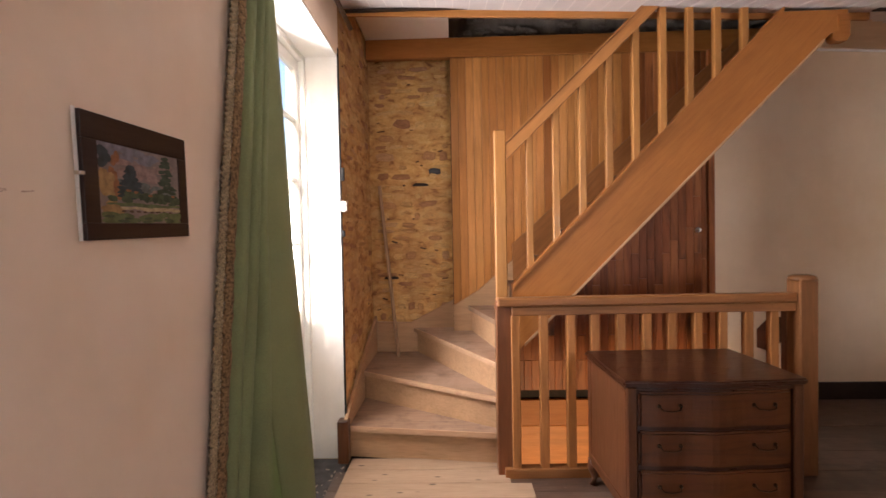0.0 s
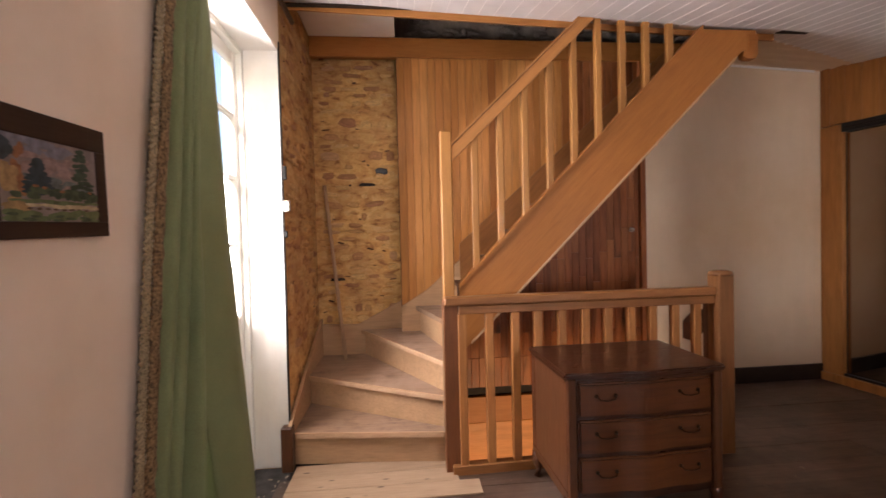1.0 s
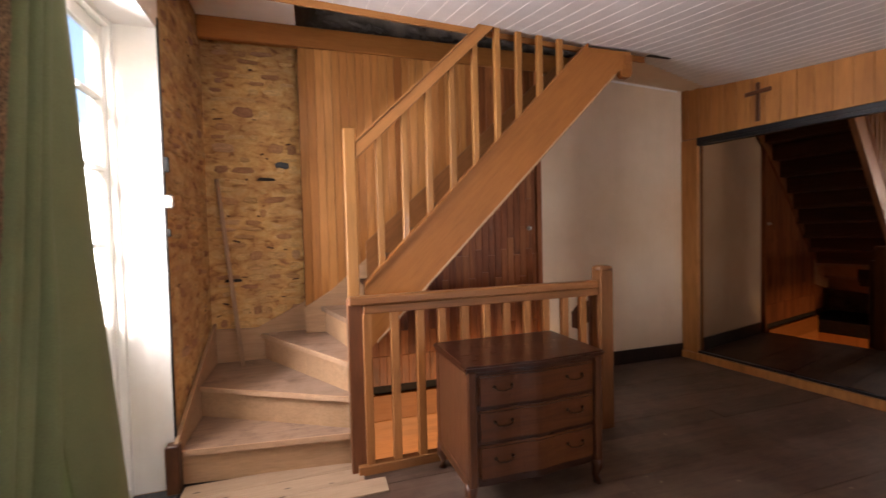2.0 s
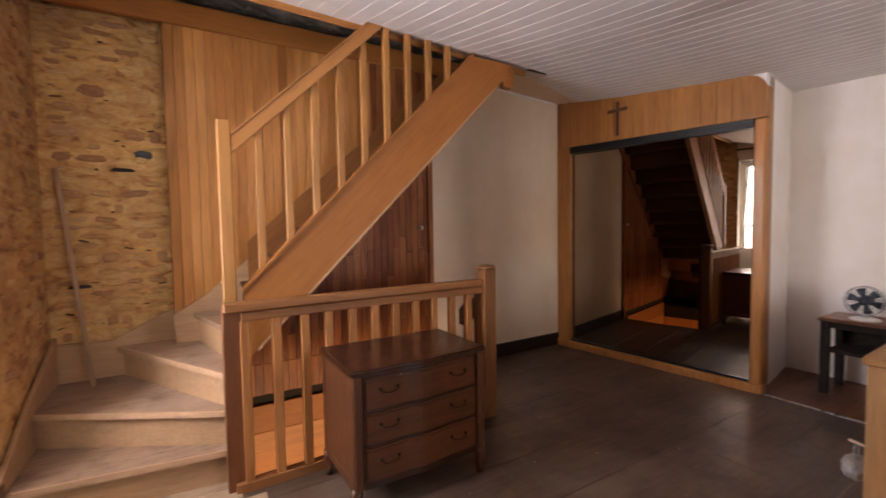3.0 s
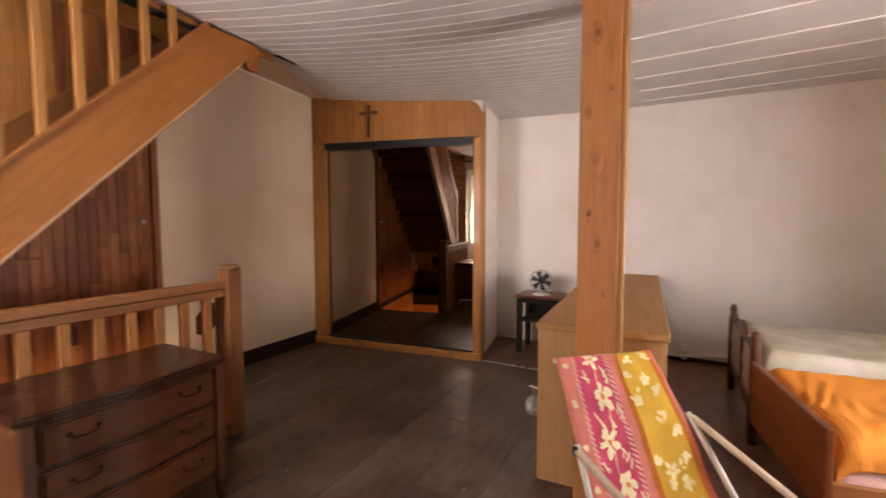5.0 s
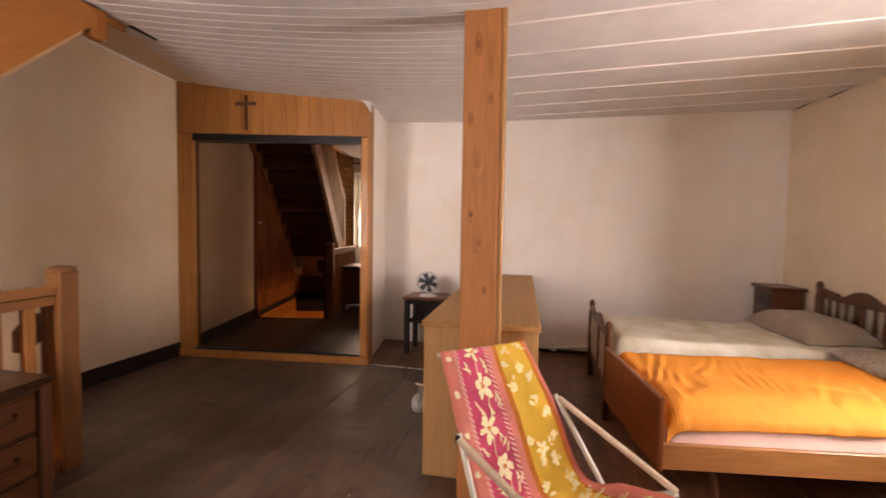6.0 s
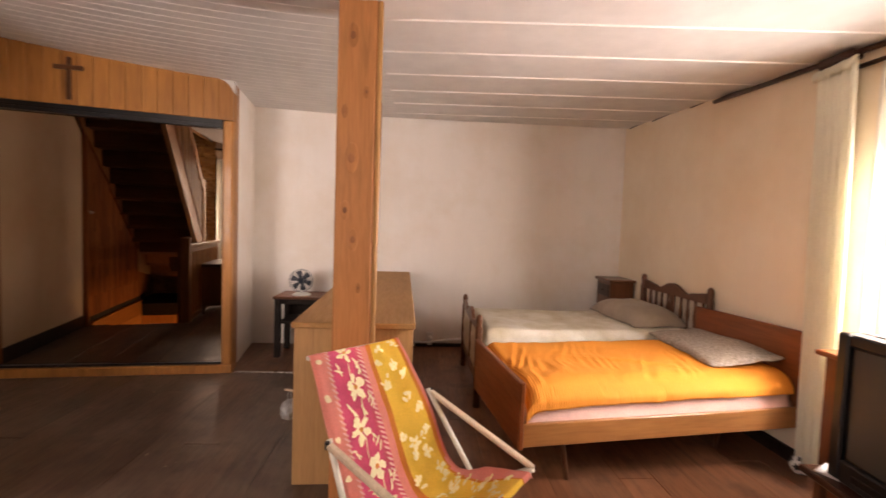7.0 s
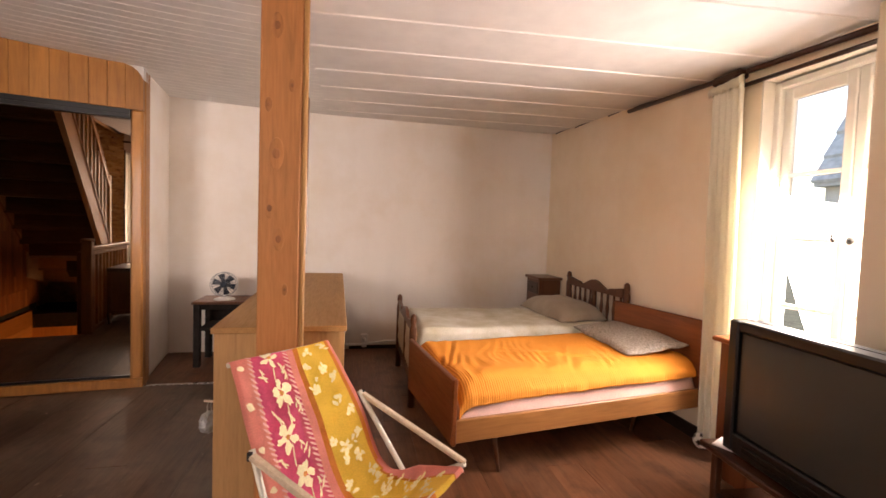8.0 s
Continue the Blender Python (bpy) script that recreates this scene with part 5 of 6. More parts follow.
# white plastic bag on the floor beside the long cabinet
def bag():
    bm = bmesh.new()
    bmesh.ops.create_icosphere(bm, subdivisions=3, radius=1.0)
    for v in bm.verts:
        c = v.co.copy()
        v.co = Vector((c.x * 0.10, c.y * 0.05, 0.09 + c.z * 0.09)) + 0.02 * noise.noise_vector(c * 2.5)
        v.co.z = max(0.0, v.co.z)
    th = thing("plastic_bag", "crumpled white plastic bag hanging on the side of the pine cabinet", "bag", (2.455, 0.60, 0.285))
    th.scale = (0.66, 0.8, 0.6)
    part("body", bm, BAGFILM, th)
    part("handle", tube(bmesh.new(), [(-0.05, 0, 0.15), (-0.04, 0, 0.24), (0, 0, 0.28), (0.04, 0, 0.24), (0.05, 0, 0.15)], 0.003, 6), BAGFILM, th)


bag()

# ---- windows ----
def casement(name, label, width, height, bars, solid, at, turn, leaves=2):
    """Two leaves with glazing bars, a fixed outer frame and a solid lower panel."""
    w = thing(name, label, "window", at, turn)
    w["kind"] = "structure"
    fr = 0.035
    part("window_frame", B((-width / 2, -0.03, 0), (-width / 2 + fr, 0.03, height), 0.004), CREAM, w)
    part("window_frame", B((width / 2 - fr, -0.03, 0), (width / 2, 0.03, height), 0.004), CREAM, w)
    part("window_frame", B((-width / 2 + fr, -0.03, height - fr), (width / 2 - fr, 0.03, height), 0.004), CREAM, w)
    part("window_sill", B((-width / 2 + fr, -0.03, 0), (width / 2 - fr, 0.03, 0.05), 0.004), CREAM, w)
    lw = (width - 2 * fr) / leaves
    for k in range(leaves):
        x0 = -width / 2 + fr + lw * k
        leaf = part("leaf", B((x0 + 0.002, 0.0, 0.055), (x0 + 0.05, 0.042, height - fr - 0.004), 0.005), CREAM, w)
        part("stile", B((x0 + lw - 0.05, 0.0, 0.055), (x0 + lw - 0.002, 0.042, height - fr - 0.004), 0.005), CREAM, leaf)
        part("top_rail", B((x0 + 0.05, 0.002, height - fr - 0.07), (x0 + lw - 0.05, 0.04, height - fr - 0.004), 0.004), CREAM, leaf)
        part("lower_panel", B((x0 + 0.05, 0.008, 0.055), (x0 + lw - 0.05, 0.03, solid), 0.006), CREAM, leaf)
        for z in bars:
            part("glazing_bar", B((x0 + 0.05, 0.004, z - 0.012), (x0 + lw - 0.05, 0.036, z + 0.012), 0.003), CREAM, leaf)
        zs = [solid, *bars, height - fr - 0.07]
        for za, zb in zip(zs, zs[1:]):
            g = part("pane", B((x0 + 0.048, 0.018, za + 0.01), (x0 + lw - 0.048, 0.022, zb - 0.01)), GLASS, leaf)
            g.visible_shadow = False
    return w


casement("window_1", "cream painted tall window with glazing bars", 1.15, 2.45, (1.32, 1.70, 2.05), 0.93, (-0.93, 2.04, 0), 90)
w2 = casement("window_2", "cream painted window with glazing bars and iron catch", 0.80, 2.245, (0.98, 1.355, 1.715), 0.60, (1.823, -2.475, 0), 180)
bm = bmesh.new()
lathe(bm, [(0.016, 0), (0.018, 0.012), (0.006, 0.022)], sides=10, m=Matrix.Translation((0.04, -0.03, 1.355)) @ pose(0, 0, 0, 90))
tube(bm, [(-0.03, -0.04, 1.395), (-0.042, -0.045, 1.375), (-0.03, -0.045, 1.35), (-0.04, -0.04, 1.32)], 0.006, 6)
part("catch", bm, IRON, w2, "black iron window catch")

# ---- curtains ----
def curtain(name, label, cat, p0, p1, ztop, zbot, mat, folds, amp, flare=(0, 0), seed=0.0, group=""):
    th = thing(name, label, cat, (0, 0, 0), 0, group)
    a, b = Vector(p0), Vector(p1)
    side = (b - a).normalized()
    out = Vector((-side.y, side.x))

    def at(u, v):
        p = a + (b - a) * u + side * (flare[0] * (1 - u) + flare[1] * u) * v
        w = amp * (0.6 + 0.4 * v) * math.sin(2 * math.pi * folds * u + 0.8 * noise.noise((u * 3 + seed, v * 1.5, seed)))
        w += 0.5 * amp * noise.noise((u * 7 + seed, v * 2.0, 3))
        return (p.x + out.x * w, p.y + out.y * w, ztop + (zbot - ztop) * v)
    part("cloth", sheet(bmesh.new(), at, 90, 40, 0.003), mat, th)
    return th


cg = thing("curtain", "long green curtain edged with gold braid and brown fringe", "curtain", (0, 0, 0))


def hang(v):
    """Where the gathered folds begin and end and the loose flap begins and ends, down the curtain."""
    return 1.470 - 0.350 * v, 1.567 - 0.225 * v - 0.22 * max(0.0, v - 0.55), 1.573 - 0.225 * v + 0.60 * max(0.0, v - 0.58), 1.567 + 0.36 * v - 0.13 * v * v


def gathers(u, v):
    """Three close folds by the wall; the cloth then turns back behind the loose flap."""
    y0, y1, _, _ = hang(v)
    if u < 0.7:
        t = u / 0.7
        k = min(2, int(t * 3))
        seam = min(t * 3 - k, k + 1 - t * 3) * (y1 - y0) / 3
        deep = (0.040, 0.048, 0.052 + 0.05 * min(1.0, max(0.0, v - 0.45) * 3))[k]
        w = deep * (1 - math.exp(-(seam / 0.0065) ** 2)) * (0.8 + 0.2 * math.sin(math.pi * (t * 3 - k))) + 0.006 * noise.noise((t * 4, v * 2.2, 3))
        return (-0.688 + w, y0 + (y1 - y0) * t + 0.006 * noise.noise((2, v * 3, t * 2)), 2.62 - 2.60 * v)
    t = (u - 0.7) / 0.3
    return (-0.688 - 0.008 * math.sin(min(1.0, t * 1.6) * 1.57), y1 + (0.12 + 0.62 * max(0.0, v - 0.5)) * t * t, 2.62 - 2.60 * v)


def flap(u, v):
    """The broad flat panel that swings out at the foot."""
    _, _, y0, y1 = hang(v)
    w = 0.016 * math.sin(math.pi * u) * (0.5 + v) + 0.010 * noise.noise((u * 2.2, v * 1.8, 7)) - 0.012 * (1 - u) ** 8 + 0.035 * min(1.0, max(0.0, v - 0.5) * 3)
    return (-0.675 + w + 0.03 * v * u, y0 + (y1 - y0) * u, 2.62 - 2.60 * v)


part("cloth", sheet(bmesh.new(), gathers, 150, 60, 0.003), GREEN, cg)
part("flap", sheet(bmesh.new(), flap, 30, 60, 0.003), GREEN, cg, "flat olive green panel hanging loose")


def braid_at(u, v):
    """Scalloped lace band along the wall-side edge."""
    p = Vector(gathers(0.0, v))
    edge = 0.007 * abs(math.sin(420 * v)) if u < 0.15 else 0.0
    return (p.x + 0.008 + 0.004 * math.sin(math.pi * u) + 0.0025 * math.sin(1000 * v + 9 * u), p.y - 0.074 + 0.042 * u + edge, p.z)


def fringe_at(u, v):
    """Tufts between the lace and the first fold."""
    p = Vector(gathers(0.0, v))
    tuft = 0.006 * abs(math.sin(300 * v + 3 * u))
    return (p.x + 0.012 + 0.010 * math.sin(math.pi * u) + 0.005 * noise.noise((v * 70, u * 3, 1)), p.y - 0.034 + 0.044 * u + (tuft if u > 0.85 else 0.0) + 0.003 * noise.noise((v * 50, u * 2, 4)), p.z)


part("braid", sheet(bmesh.new(), braid_at, 6, 1300, 0.002), BRAID, cg, "pale gold lace edging")
part("fringe", sheet(bmesh.new(), fringe_at, 6, 700, 0.002), FRINGE, cg, "brown tufted fringe")
rod = thing("curtain_rod", "dark wooden curtain rod over the tall window", "curtain rod", (-0.62, 1.9, 2.62))
part("rod", tube(bmesh.new(), [(0, -0.85, 0), (0, 0.72, 0)], 0.014, 10), WALNUT, rod)
cc = curtain("curtain", "cream curtain hanging beside the window", "curtain", (2.53, -2.315), (2.275, -2.285), 2.29, 0.075, VOILE, 5, 0.022, (0.05, 0.05), 5.0)
part("ruffle", sheet(bmesh.new(), lambda u, v: (2.535 - 0.265 * u, -2.305 + 0.03 * u + (0.007 + 0.006 * v) * math.sin(2 * math.pi * 13 * u + 2 * noise.noise((u * 8, 1, 1))) + 0.012 * math.sin(math.pi * v), 2.30 - (0.05 + 0.018 * noise.noise((u * 9, 3, 2))) * v - 0.006 * math.sin(2 * math.pi * 13 * u + 1)), 110, 8, 0.003), VOILE, cc, "gathered curtain heading")
rod = thing("curtain_rod", "dark brown double curtain rail under the ceiling", "curtain rod", (0, -2.33, 2.33))
part("rail", tube(bmesh.new(), [(1.60, 0.0, -0.030), (3.41, 0.0, 0.065)], 0.016, 10), WALNUT, rod)
part("rail", tube(bmesh.new(), [(1.60, 0.0, -0.089), (2.34, 0.0, -0.070)], 0.012, 10), WALNUT, rod)
part("bracket", B((2.30, -0.02, -0.032), (2.50, 0.06, 0.022), 0.012), WALNUT, rod)

# ---- picture on the wall ----
pic = thing("picture", "small landscape painting in a wide dark brown mount", "picture", (XL + 0.004, 0.805, 1.338), 0)
pic.matrix_world = pic.matrix_world @ pose(0, 0, 0, 2.2, 0, 0)
PW, PH = 0.297, 0.238
CY0, CY1, CZ0, CZ1 = 0.034, PW - 0.030, 0.032, PH - 0.050
FRAMEWOOD = wood("blackish_frame_wood", (0.030, 0.014, 0.010), "y", 0.4, 0.3, 0, 0.2, 0.06, 0.3)
for lo, hi in (((0.0, 0, 0), (0.0125, PW, CZ0)), ((0.0, 0, CZ1), (0.0125, PW, PH)), ((0.0, 0, CZ0 + 0.0002), (0.0125, CY0, CZ1 - 0.0002)), ((0.0, CY1, CZ0 + 0.0002), (0.0125, PW, CZ1 - 0.0002))):
    part("frame_member", B(lo, hi, 0.001), FRAMEWOOD, pic)
part("canvas", B((0.004, CY0 - 0.001, CZ0 - 0.001), (0.010, CY1 + 0.001, CZ1 + 0.001)), plain("painted_dusk_sky", (0.25, 0.19, 0.18), 0.6, 0, 0.35, 30), pic, "dusky landscape with firs, hedges and a pale fence")
part("backing_edge", B((0.0, -0.004, -0.001), (0.005, -0.0005, PH + 0.003)), WPLASTIC, pic, "pale edge of the glazing")
part("clip", B((0.0, -0.007, PH * 0.5), (0.013, 0.004, PH * 0.5 + 0.007), 0.001), STEEL, pic)
PAINTS = {"sky_pink_paint": (0.30, 0.20, 0.18), "sky_blue_paint": (0.20, 0.19, 0.23), "hill_paint": (0.13, 0.15, 0.15), "blue_fir_paint": (0.022, 0.040, 0.050), "green_fir_paint": (0.035, 0.060, 0.032), "hedge_paint": (0.055, 0.085, 0.040), "grass_paint": (0.12, 0.15, 0.06), "rust_paint": (0.30, 0.12, 0.045), "ochre_paint": (0.36, 0.22, 0.09), "cream_paint": (0.48, 0.38, 0.24), "umber_paint": (0.08, 0.04, 0.02)}
STROKES = {k: bmesh.new() for k in PAINTS}
brush = random.Random(5)
stroke_count = [0]


def dab(paint, y, z, ry, rz, n=1, spread_y=0.0, spread_z=0.0):
    """Short brush strokes; y and z run from 0 to 1 over the canvas."""
    for _ in range(n):
        yc, zc = y + brush.uniform(-spread_y, spread_y), z + brush.uniform(-spread_z, spread_z)
        stroke_count[0] += 1
        pts = []
        for k in range(9):
            t, q = 2 * math.pi * k / 9, brush.uniform(0.7, 1.15)
            a, b = min(0.998, max(0.002, yc + ry * q * math.cos(t))), min(0.998, max(0.002, zc + rz * q * math.sin(t)))
            pts.append((CY0 + (CY1 - CY0) * a, CZ0 + (CZ1 - CZ0) * b))
        bm = STROKES[paint]
        bm.faces.new([bm.verts.new((0.0102 + 0.000008 * stroke_count[0], *p)) for p in pts])


dab("sky_blue_paint", 0.35, 0.90, 0.12, 0.05, 14, 0.30, 0.08)
dab("sky_pink_paint", 0.50, 0.72, 0.10, 0.05, 20, 0.35, 0.12)
dab("hill_paint", 0.55, 0.46, 0.10, 0.06, 16, 0.35, 0.06)
dab("rust_paint", 0.17, 0.62, 0.035, 0.08, 10, 0.04, 0.26)
dab("ochre_paint", 0.08, 0.42, 0.05, 0.08, 12, 0.07, 0.22)
dab("rust_paint", 0.20, 0.40, 0.04, 0.05, 6, 0.05, 0.06)
dab("blue_fir_paint", 0.05, 0.82, 0.06, 0.07, 6, 0.05, 0.08)
for k in range(9):
    f = k / 8
    dab("blue_fir_paint", 0.35, 0.72 - 0.36 * f, 0.05 + 0.05 * f, 0.035, 4, 0.02 + 0.09 * f, 0.015)
for k in range(11):
    f = k / 10
    dab("green_fir_paint", 0.80 + 0.01 * math.sin(k * 2), 0.95 - 0.62 * f, 0.04 + 0.04 * f, 0.030, 4, 0.03 + 0.10 * f, 0.02)
dab("sky_pink_paint", 0.62, 0.42, 0.035, 0.03, 4, 0.05, 0.03)
dab("hedge_paint", 0.55, 0.33, 0.06, 0.045, 26, 0.42, 0.06)
dab("green_fir_paint", 0.55, 0.35, 0.04, 0.05, 7, 0.35, 0.04)
dab("rust_paint", 0.60, 0.40, 0.03, 0.02, 4, 0.35, 0.03)
dab("grass_paint", 0.55, 0.24, 0.10, 0.02, 14, 0.42, 0.015)
dab("cream_paint", 0.60, 0.195, 0.10, 0.022, 16, 0.36, 0.012)
dab("ochre_paint", 0.12, 0.17, 0.08, 0.04, 8, 0.08, 0.03)
for k in range(8):
    dab("umber_paint", 0.24 + 0.085 * k, 0.155, 0.028, 0.014, 2, 0.01, 0.006)
dab("grass_paint", 0.5, 0.06, 0.10, 0.04, 26, 0.48, 0.06)
dab("hedge_paint", 0.5, 0.05, 0.06, 0.02, 10, 0.45, 0.04)
for paint, bm in STROKES.items():
    part("brushwork", bm, plain(paint, PAINTS[paint], 0.6, 0, 0.45, 60), pic)["kind"] = "stuff"

# ---- broom handle, latch strip ----
BROOMW = wood("brownish_broom_wood", (0.62, 0.41, 0.26), "z", 0.5, 0.2)
pole = link("broom_handle", tube(bmesh.new(), [(-0.475, 3.41, 0.40), (-0.63, 3.57, 1.79)], 0.014, 10), BROOMW)
tagged(pole, "pale wooden broom handle leaning in the stair corner", "broom handle")

strip = thing("latch_strip", "narrow metal strip with latch parts on the reveal edge", "latch", (XL - 0.004, WY1 - 0.02, 0))
part("strip", B((0, 0, 0.02), (0.010, 0.016, 2.5), 0.002), IRON, strip)
part("keeper", B((0.006, -0.008, 1.51), (0.045, 0.02, 1.58), 0.006), STEEL, strip, "bright steel latch keeper")
part("hinge_plate", B((0.006, 0.0, 1.70), (0.03, 0.018, 1.78), 0.003), IRON, strip)
part("hinge_plate", B((0.006, 0.0, 1.36), (0.026, 0.018, 1.40), 0.003), IRON, strip)
slat = structure("trim", B((XL, 2.66, ceiling_at(-0.3, 2.67) - 0.012), (0.15, 2.69, ceiling_at(-0.3, 2.67) - 0.002)), SKIRT, "dark slat along the ceiling edge", "trim")
# thin black strip under the boards paints the darkness of a notch
gap = structure("ceiling_gap", B((2.50, 2.62, ceiling_at(2.6, 2.7) - 0.012), (2.72, 2.67, ceiling_at(2.6, 2.7) - 0.004)), BLACKWOOD, "black strip painting a dark open joint in the ceiling", "trim")


# cracks where the ceiling meets the window wall, scratches on the plaster
rnd = random.Random(21)
x = 2.7
while x < 4.7:
    x1 = x + rnd.uniform(0.12, 0.4)
    z = ceiling_at((x + x1) / 2, YF)
    structure("ceiling_crack", slab(bmesh.new(), [(x, z - 0.008), (x1, z - 0.006), (x1, z + 0.004), (x, z + 0.004)], "y", YF + 0.0005, YF + 0.004), SKIRT, "thin dark crack between ceiling and wall", "crack")
    x = x1 + rnd.uniform(0.08, 0.3)
SCAR = plain("bare_reddish_plaster", (0.68, 0.49, 0.375), 0.9, 0, 0.3, 60, 0.3)
for y, z, ly, lz, tip in ((0.66, 1.420, 0.022, 0.0035, -0.004), (0.705, 1.416, 0.02, 0.003, 0.003), (0.668, 1.411, 0.01, 0.002, 0.003)):
    n = 9
    top = [(y + ly * k / n, z + tip * k / n + lz * rnd.uniform(0.2, 0.6)) for k in range(n + 1)]
    low = [(y + ly * k / n, z + tip * k / n - lz * rnd.uniform(0.2, 0.6)) for k in range(n + 1)]
    structure("plaster_scratch", slab(bmesh.new(), top + low[::-1], "x", XL, XL + 0.0012), SCAR, "small reddish scratch in the plaster", "scratch")

# ---- pieces: floorboards, wall boards, stones ----
rnd = random.Random(11)
row = YF
while row < YP - 0.01:
    y1 = min(row + rnd.uniform(0.16, 0.22), YP)
    if row < 0.2 < y1:
        y1 = 0.2
    if row < 2.455 < y1:
        y1 = 2.455
    x = XL - 0.02 if y1 <= 2.456 else 1.94
    while x < XR - 0.01:
        x1 = min(x + rnd.uniform(1.1, 2.6), XR)
        if XR - x1 < 0.4:
            x1 = XR
        if row > 0.5 and x < 3.96 < x1:
            x1 = 3.96
        dz = rnd.uniform(-0.0015, 0.0015)
        ob = link("floorboard", B((0, 0, -0.028), (x1 - x - 0.0006, y1 - row - 0.0005, dz), 0.0006), FLOOR2 if row < 0.19 or x > 3.9 else FLOOR, FLOOR_BASE)
        ob.location = (x, row, 0)
        x = x1
    row = y1
for y0, y1 in ((2.19, 2.325), (2.325, 2.46), (2.46, 2.59)):
    ob = link("pine_board", B((0, 0, 0.0005), (1.04 if y1 < 2.35 else 0.93, y1 - y0 - 0.003, 0.010), 0.002), PINE, FLOOR_BASE)
    ob.location = (-0.66, y0, 0)

# tongue and groove boards: pale above the stair, red and jointed below it
boards = structure("panelling", B((PANEL_X + 0.005, YP + 0.004, 0.10), (PANEL_END, YP + 0.02, 2.79)), REDPANEL, "varnished tongue and groove panelling behind the stair", "panelling")
x, k = PANEL_X + 0.005, 0
while x < PANEL_END - 0.01:
    x1 = min(x + 0.062, PANEL_END)
    cut = max(0.72, min(2.75, 0.95 * x + 0.52))
    # upper boards past 1.45 take the red tone to paint the shadow there
    ob = link("board", B((0, -0.026, cut), (x1 - x - 0.0012, 0.003, 2.79), 0.0030), WARD if k == 0 else REDPANEL if x > 1.45 else PANEL, boards)
    ob.location = (x, YP, 0)
    z = 0.10
    nxt = 0.345
    while z < cut and x > 0.3:
        z1 = min(nxt, cut)
        if cut - z1 < 0.1:
            z1 = cut
        ob = link("board", B((0, -0.024, z), (x1 - x - 0.001, 0.003, z1 - 0.0015), 0.0028), REDPANEL, boards)
        ob.location = (x, YP, 0)
        nxt = z1 + (0.2 + 0.2 * ((k * 3) % 4) if z < 0.2 else rnd.choice((0.45, 0.6, 0.75)))
        z = z1
    x, k = x1, k + 1
knob = link("knob", lathe(bmesh.new(), [(0.018, 0), (0.02, 0.01), (0.012, 0.02), (0.014, 0.03), (0.004, 0.036)], sides=12, m=pose(0, 0, 0, 90)), WPLASTIC)
knob.location = (1.925, YP - 0.026, 1.375)
tagged(knob, "white porcelain knob on the red panelling", "knob")


def stone_mesh(seed):
    r = random.Random(seed)
    bm = bmesh.new()
    n, block = r.choice((9, 10, 11)), r.uniform(0.45, 0.85)
    low, top = [], []
    for k in range(n):
        a = 2 * math.pi * k / n + r.uniform(-0.22, 0.22)
        c, d = math.cos(a), math.sin(a)
        x, z = math.copysign(abs(c) ** block, c), math.copysign(abs(d) ** block, d)
        rr = r.uniform(0.78, 1.08)
        low.append(bm.verts.new((0.5 * rr * x, 0.0, 0.5 * rr * z)))
        q = r.uniform(0.62, 0.84)
        top.append(bm.verts.new((0.5 * rr * q * x, -r.uniform(0.7, 1.0), 0.5 * rr * q * z)))
    mid = bm.verts.new((0, -1.1, 0))
    for k in range(n):
        bm.faces.new((low[k], low[(k + 1) % n], top[(k + 1) % n], top[k]))
        bm.faces.new((top[k], top[(k + 1) % n], mid))
    bmesh.ops.recalc_face_normals(bm, faces=bm.faces)
    for f in bm.faces:
        f.smooth = True
    me = bpy.data.meshes.new("stone")
    bm.to_mesh(me)
    bm.free()
    me.materials.append(STONE)
    return me


STONES = [stone_mesh(s) for s in range(16)]
north = bpy.data.objects["wall_north"]
west = bpy.data.objects["wall_west_stone"]
for wall, face, (a0, a1) in ((north, "y", (-0.68, -0.05)), (west, "x", (2.68, 3.56))):
    z = 0.64
    while z < 2.78:
        h = rnd.choice((rnd.uniform(0.035, 0.055), rnd.uniform(0.05, 0.095)))
        a = a0 + rnd.uniform(0.0, 0.05)
        while a < a1 - 0.03:
            w = min(rnd.uniform(0.05, 0.19), a1 - a)
            if rnd.random() < 0.80:
                hh = h * rnd.uniform(0.6, 1.0)
                depth = rnd.uniform(0.004, 0.017)
                zc = z + h / 2 + rnd.uniform(-0.008, 0.008)
                m = (Matrix.Translation((a + w / 2, YB + 0.013, zc)) if face == "y" else Matrix.Translation((XL - 0.013, a + w / 2, zc)) @ pose(0, 0, 0, 0, 0, 90))
                piece("stone", rnd.choice(STONES), wall, m @ pose(0, 0, 0, 0, rnd.uniform(-7, 7), 0) @ Matrix.Diagonal((w, depth, hh, 1)))
            a += w + rnd.uniform(0.006, 0.03)
        z += h + rnd.uniform(0.008, 0.022)
me = STONES[2].copy()
me.materials[0] = SLATE
piece("stone", me, north, Matrix.Translation((-0.165, YB + 0.013, 1.91)) @ Matrix.Diagonal((0.115, 0.022, 0.062, 1)))
# flat black pieces paint the dark depth of open holes
me = STONES[4].copy()
me.materials[0] = BLACKWOOD
piece("hole", me, north, Matrix.Translation((-0.29, YB + 0.012, 1.80)) @ Matrix.Diagonal((0.14, 0.004, 0.03, 1)))
piece("hole", me, north, Matrix.Translation((-0.55, YB + 0.012, 1.02)) @ Matrix.Diagonal((0.13, 0.004, 0.03, 1)))
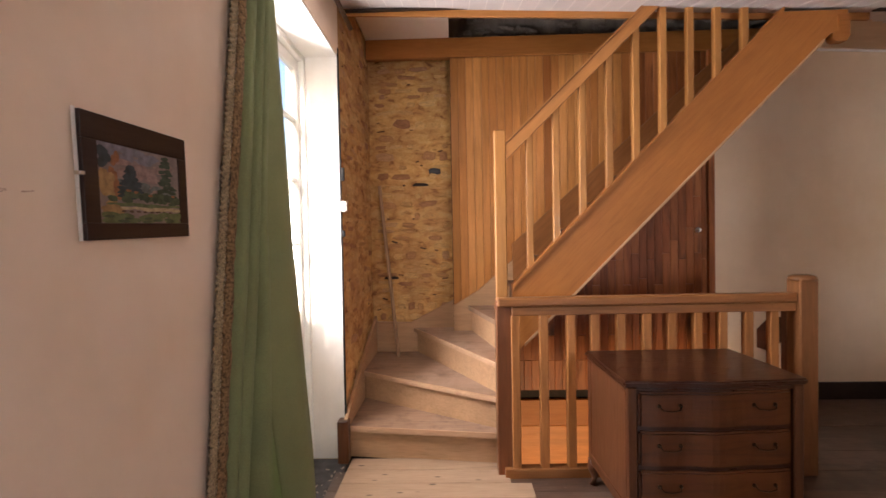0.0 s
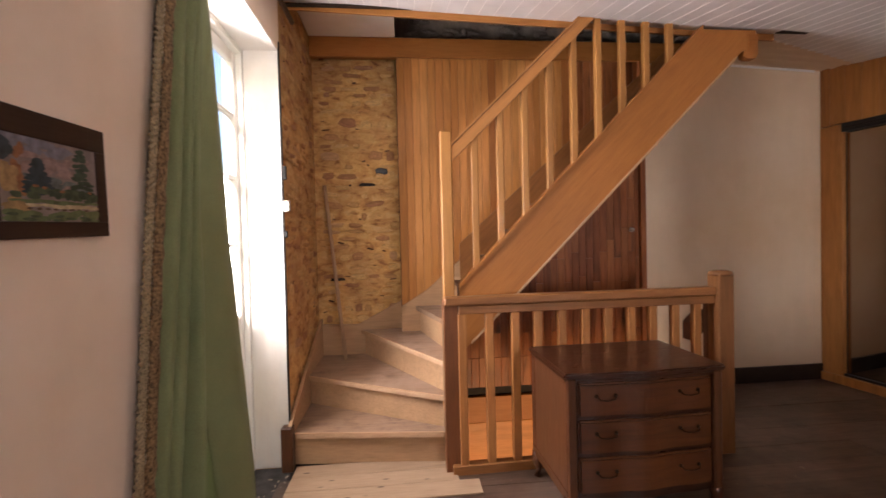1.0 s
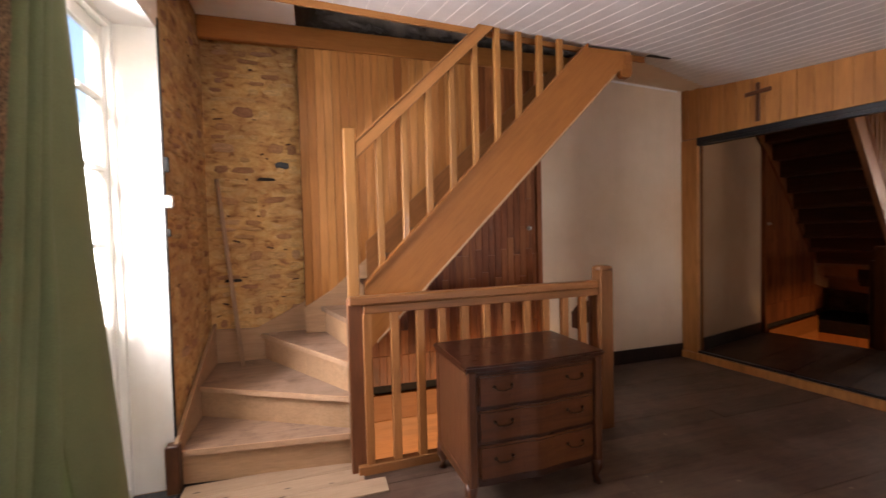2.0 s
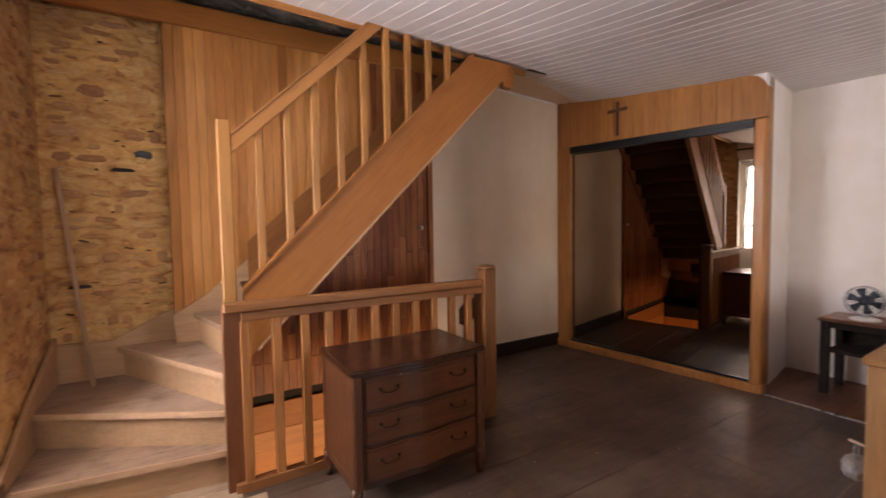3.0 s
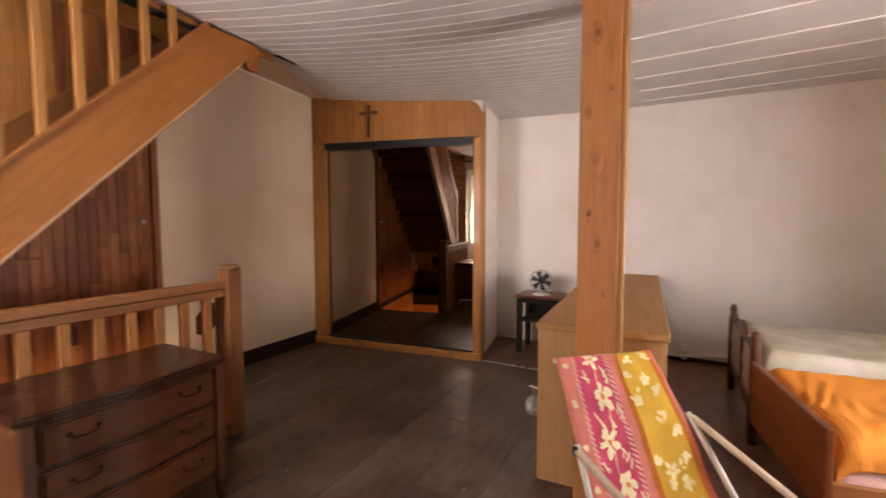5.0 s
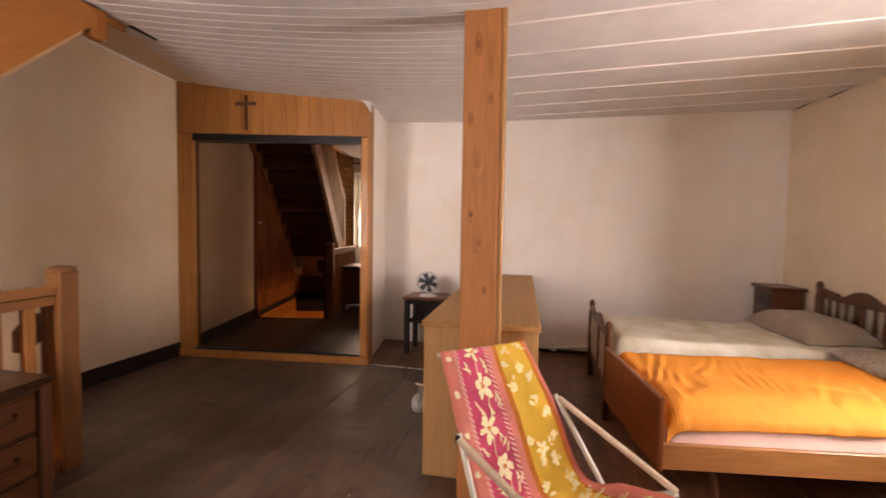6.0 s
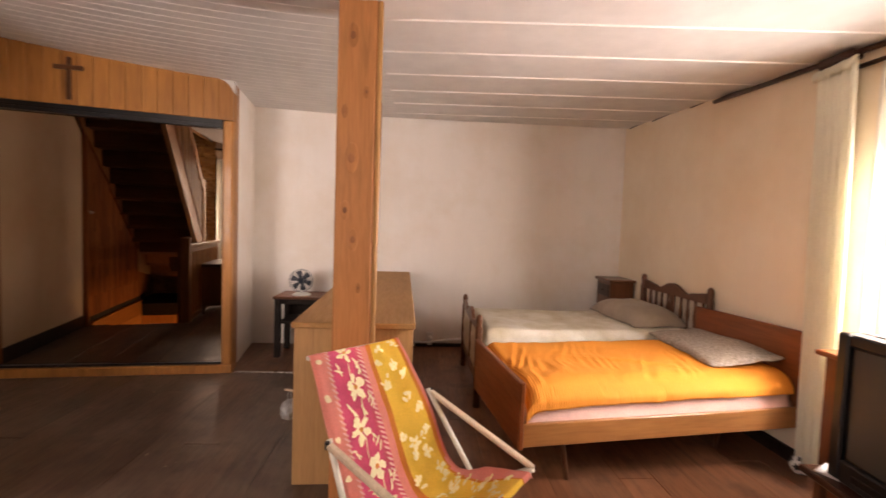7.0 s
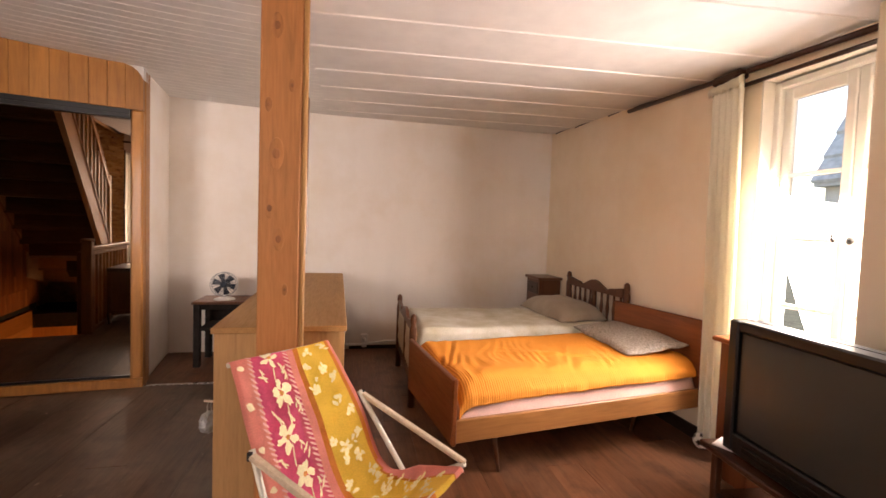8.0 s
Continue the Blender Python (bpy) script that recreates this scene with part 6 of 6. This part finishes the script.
# flat dark chips that paint the shade of open joints between the stones
me = STONES[7].copy()
me.materials[0] = plain("crevice_shade_brown", (0.075, 0.036, 0.018), 0.95, 0, 0.4, 40, 0.3)
for _ in range(34):
    on_north = rnd.random() < 0.6
    a, z = (rnd.uniform(-0.66, -0.06) if on_north else rnd.uniform(2.7, 3.5)), rnd.uniform(0.75, 2.72)
    m = Matrix.Translation((a, YB + 0.0115, z)) if on_north else Matrix.Translation((XL - 0.0115, a, z)) @ pose(0, 0, 0, 0, 0, 90)
    piece("crevice", me, north if on_north else west, m @ pose(0, 0, 0, 0, rnd.uniform(-20, 20), 0) @ Matrix.Diagonal((rnd.uniform(0.025, 0.085), 0.003, rnd.uniform(0.007, 0.017), 1)))
# attic stones seen through the hatch
me = STONES[6].copy()
me.materials[0] = DARKSTONE
attic = bpy.data.objects["wall_north_attic"]
for _ in range(170):
    a, z = rnd.uniform(0.02, 2.6), rnd.uniform(2.96, 3.5)
    ob = piece("stone", me, attic, Matrix.Translation((a, YB + 0.018, z)) @ pose(0, 0, 0, 0, rnd.uniform(-15, 15), 0) @ Matrix.Diagonal((rnd.uniform(0.06, 0.19), rnd.uniform(0.015, 0.05), rnd.uniform(0.025, 0.06), 1)))

# crumbs of plaster and chips of wood on the floor and the stone threshold
rnd = random.Random(31)
bm = bmesh.new()
spots = [(rnd.uniform(1.2, 3.6), rnd.uniform(0.5, 2.2)) for _ in range(20)] + [(rnd.uniform(-0.80, -0.69), rnd.uniform(2.2, 2.5)) for _ in range(14)]
for x, y in spots:
    n, r, a = 6, rnd.uniform(0.003, 0.011), rnd.uniform(0, 3.1)
    c, s = math.cos(a), math.sin(a)
    pts = [(x + r * (c * math.cos(t) * 1.6 - s * math.sin(t) * 0.7), y + r * (s * math.cos(t) * 1.6 + c * math.sin(t) * 0.7)) for t in [2 * math.pi * q / n for q in range(n)]]
    slab(bm, pts, "z", 0.0016, 0.0026 + r * 0.15)
flecks = link("floor_flecks", bm, plain("plaster_crumbs", (0.36, 0.30, 0.24), 0.9, 0, 0.3, 90))
tagged(flecks, "pale plaster crumbs scattered on the worn floor", "crumbs", "", "stuff")
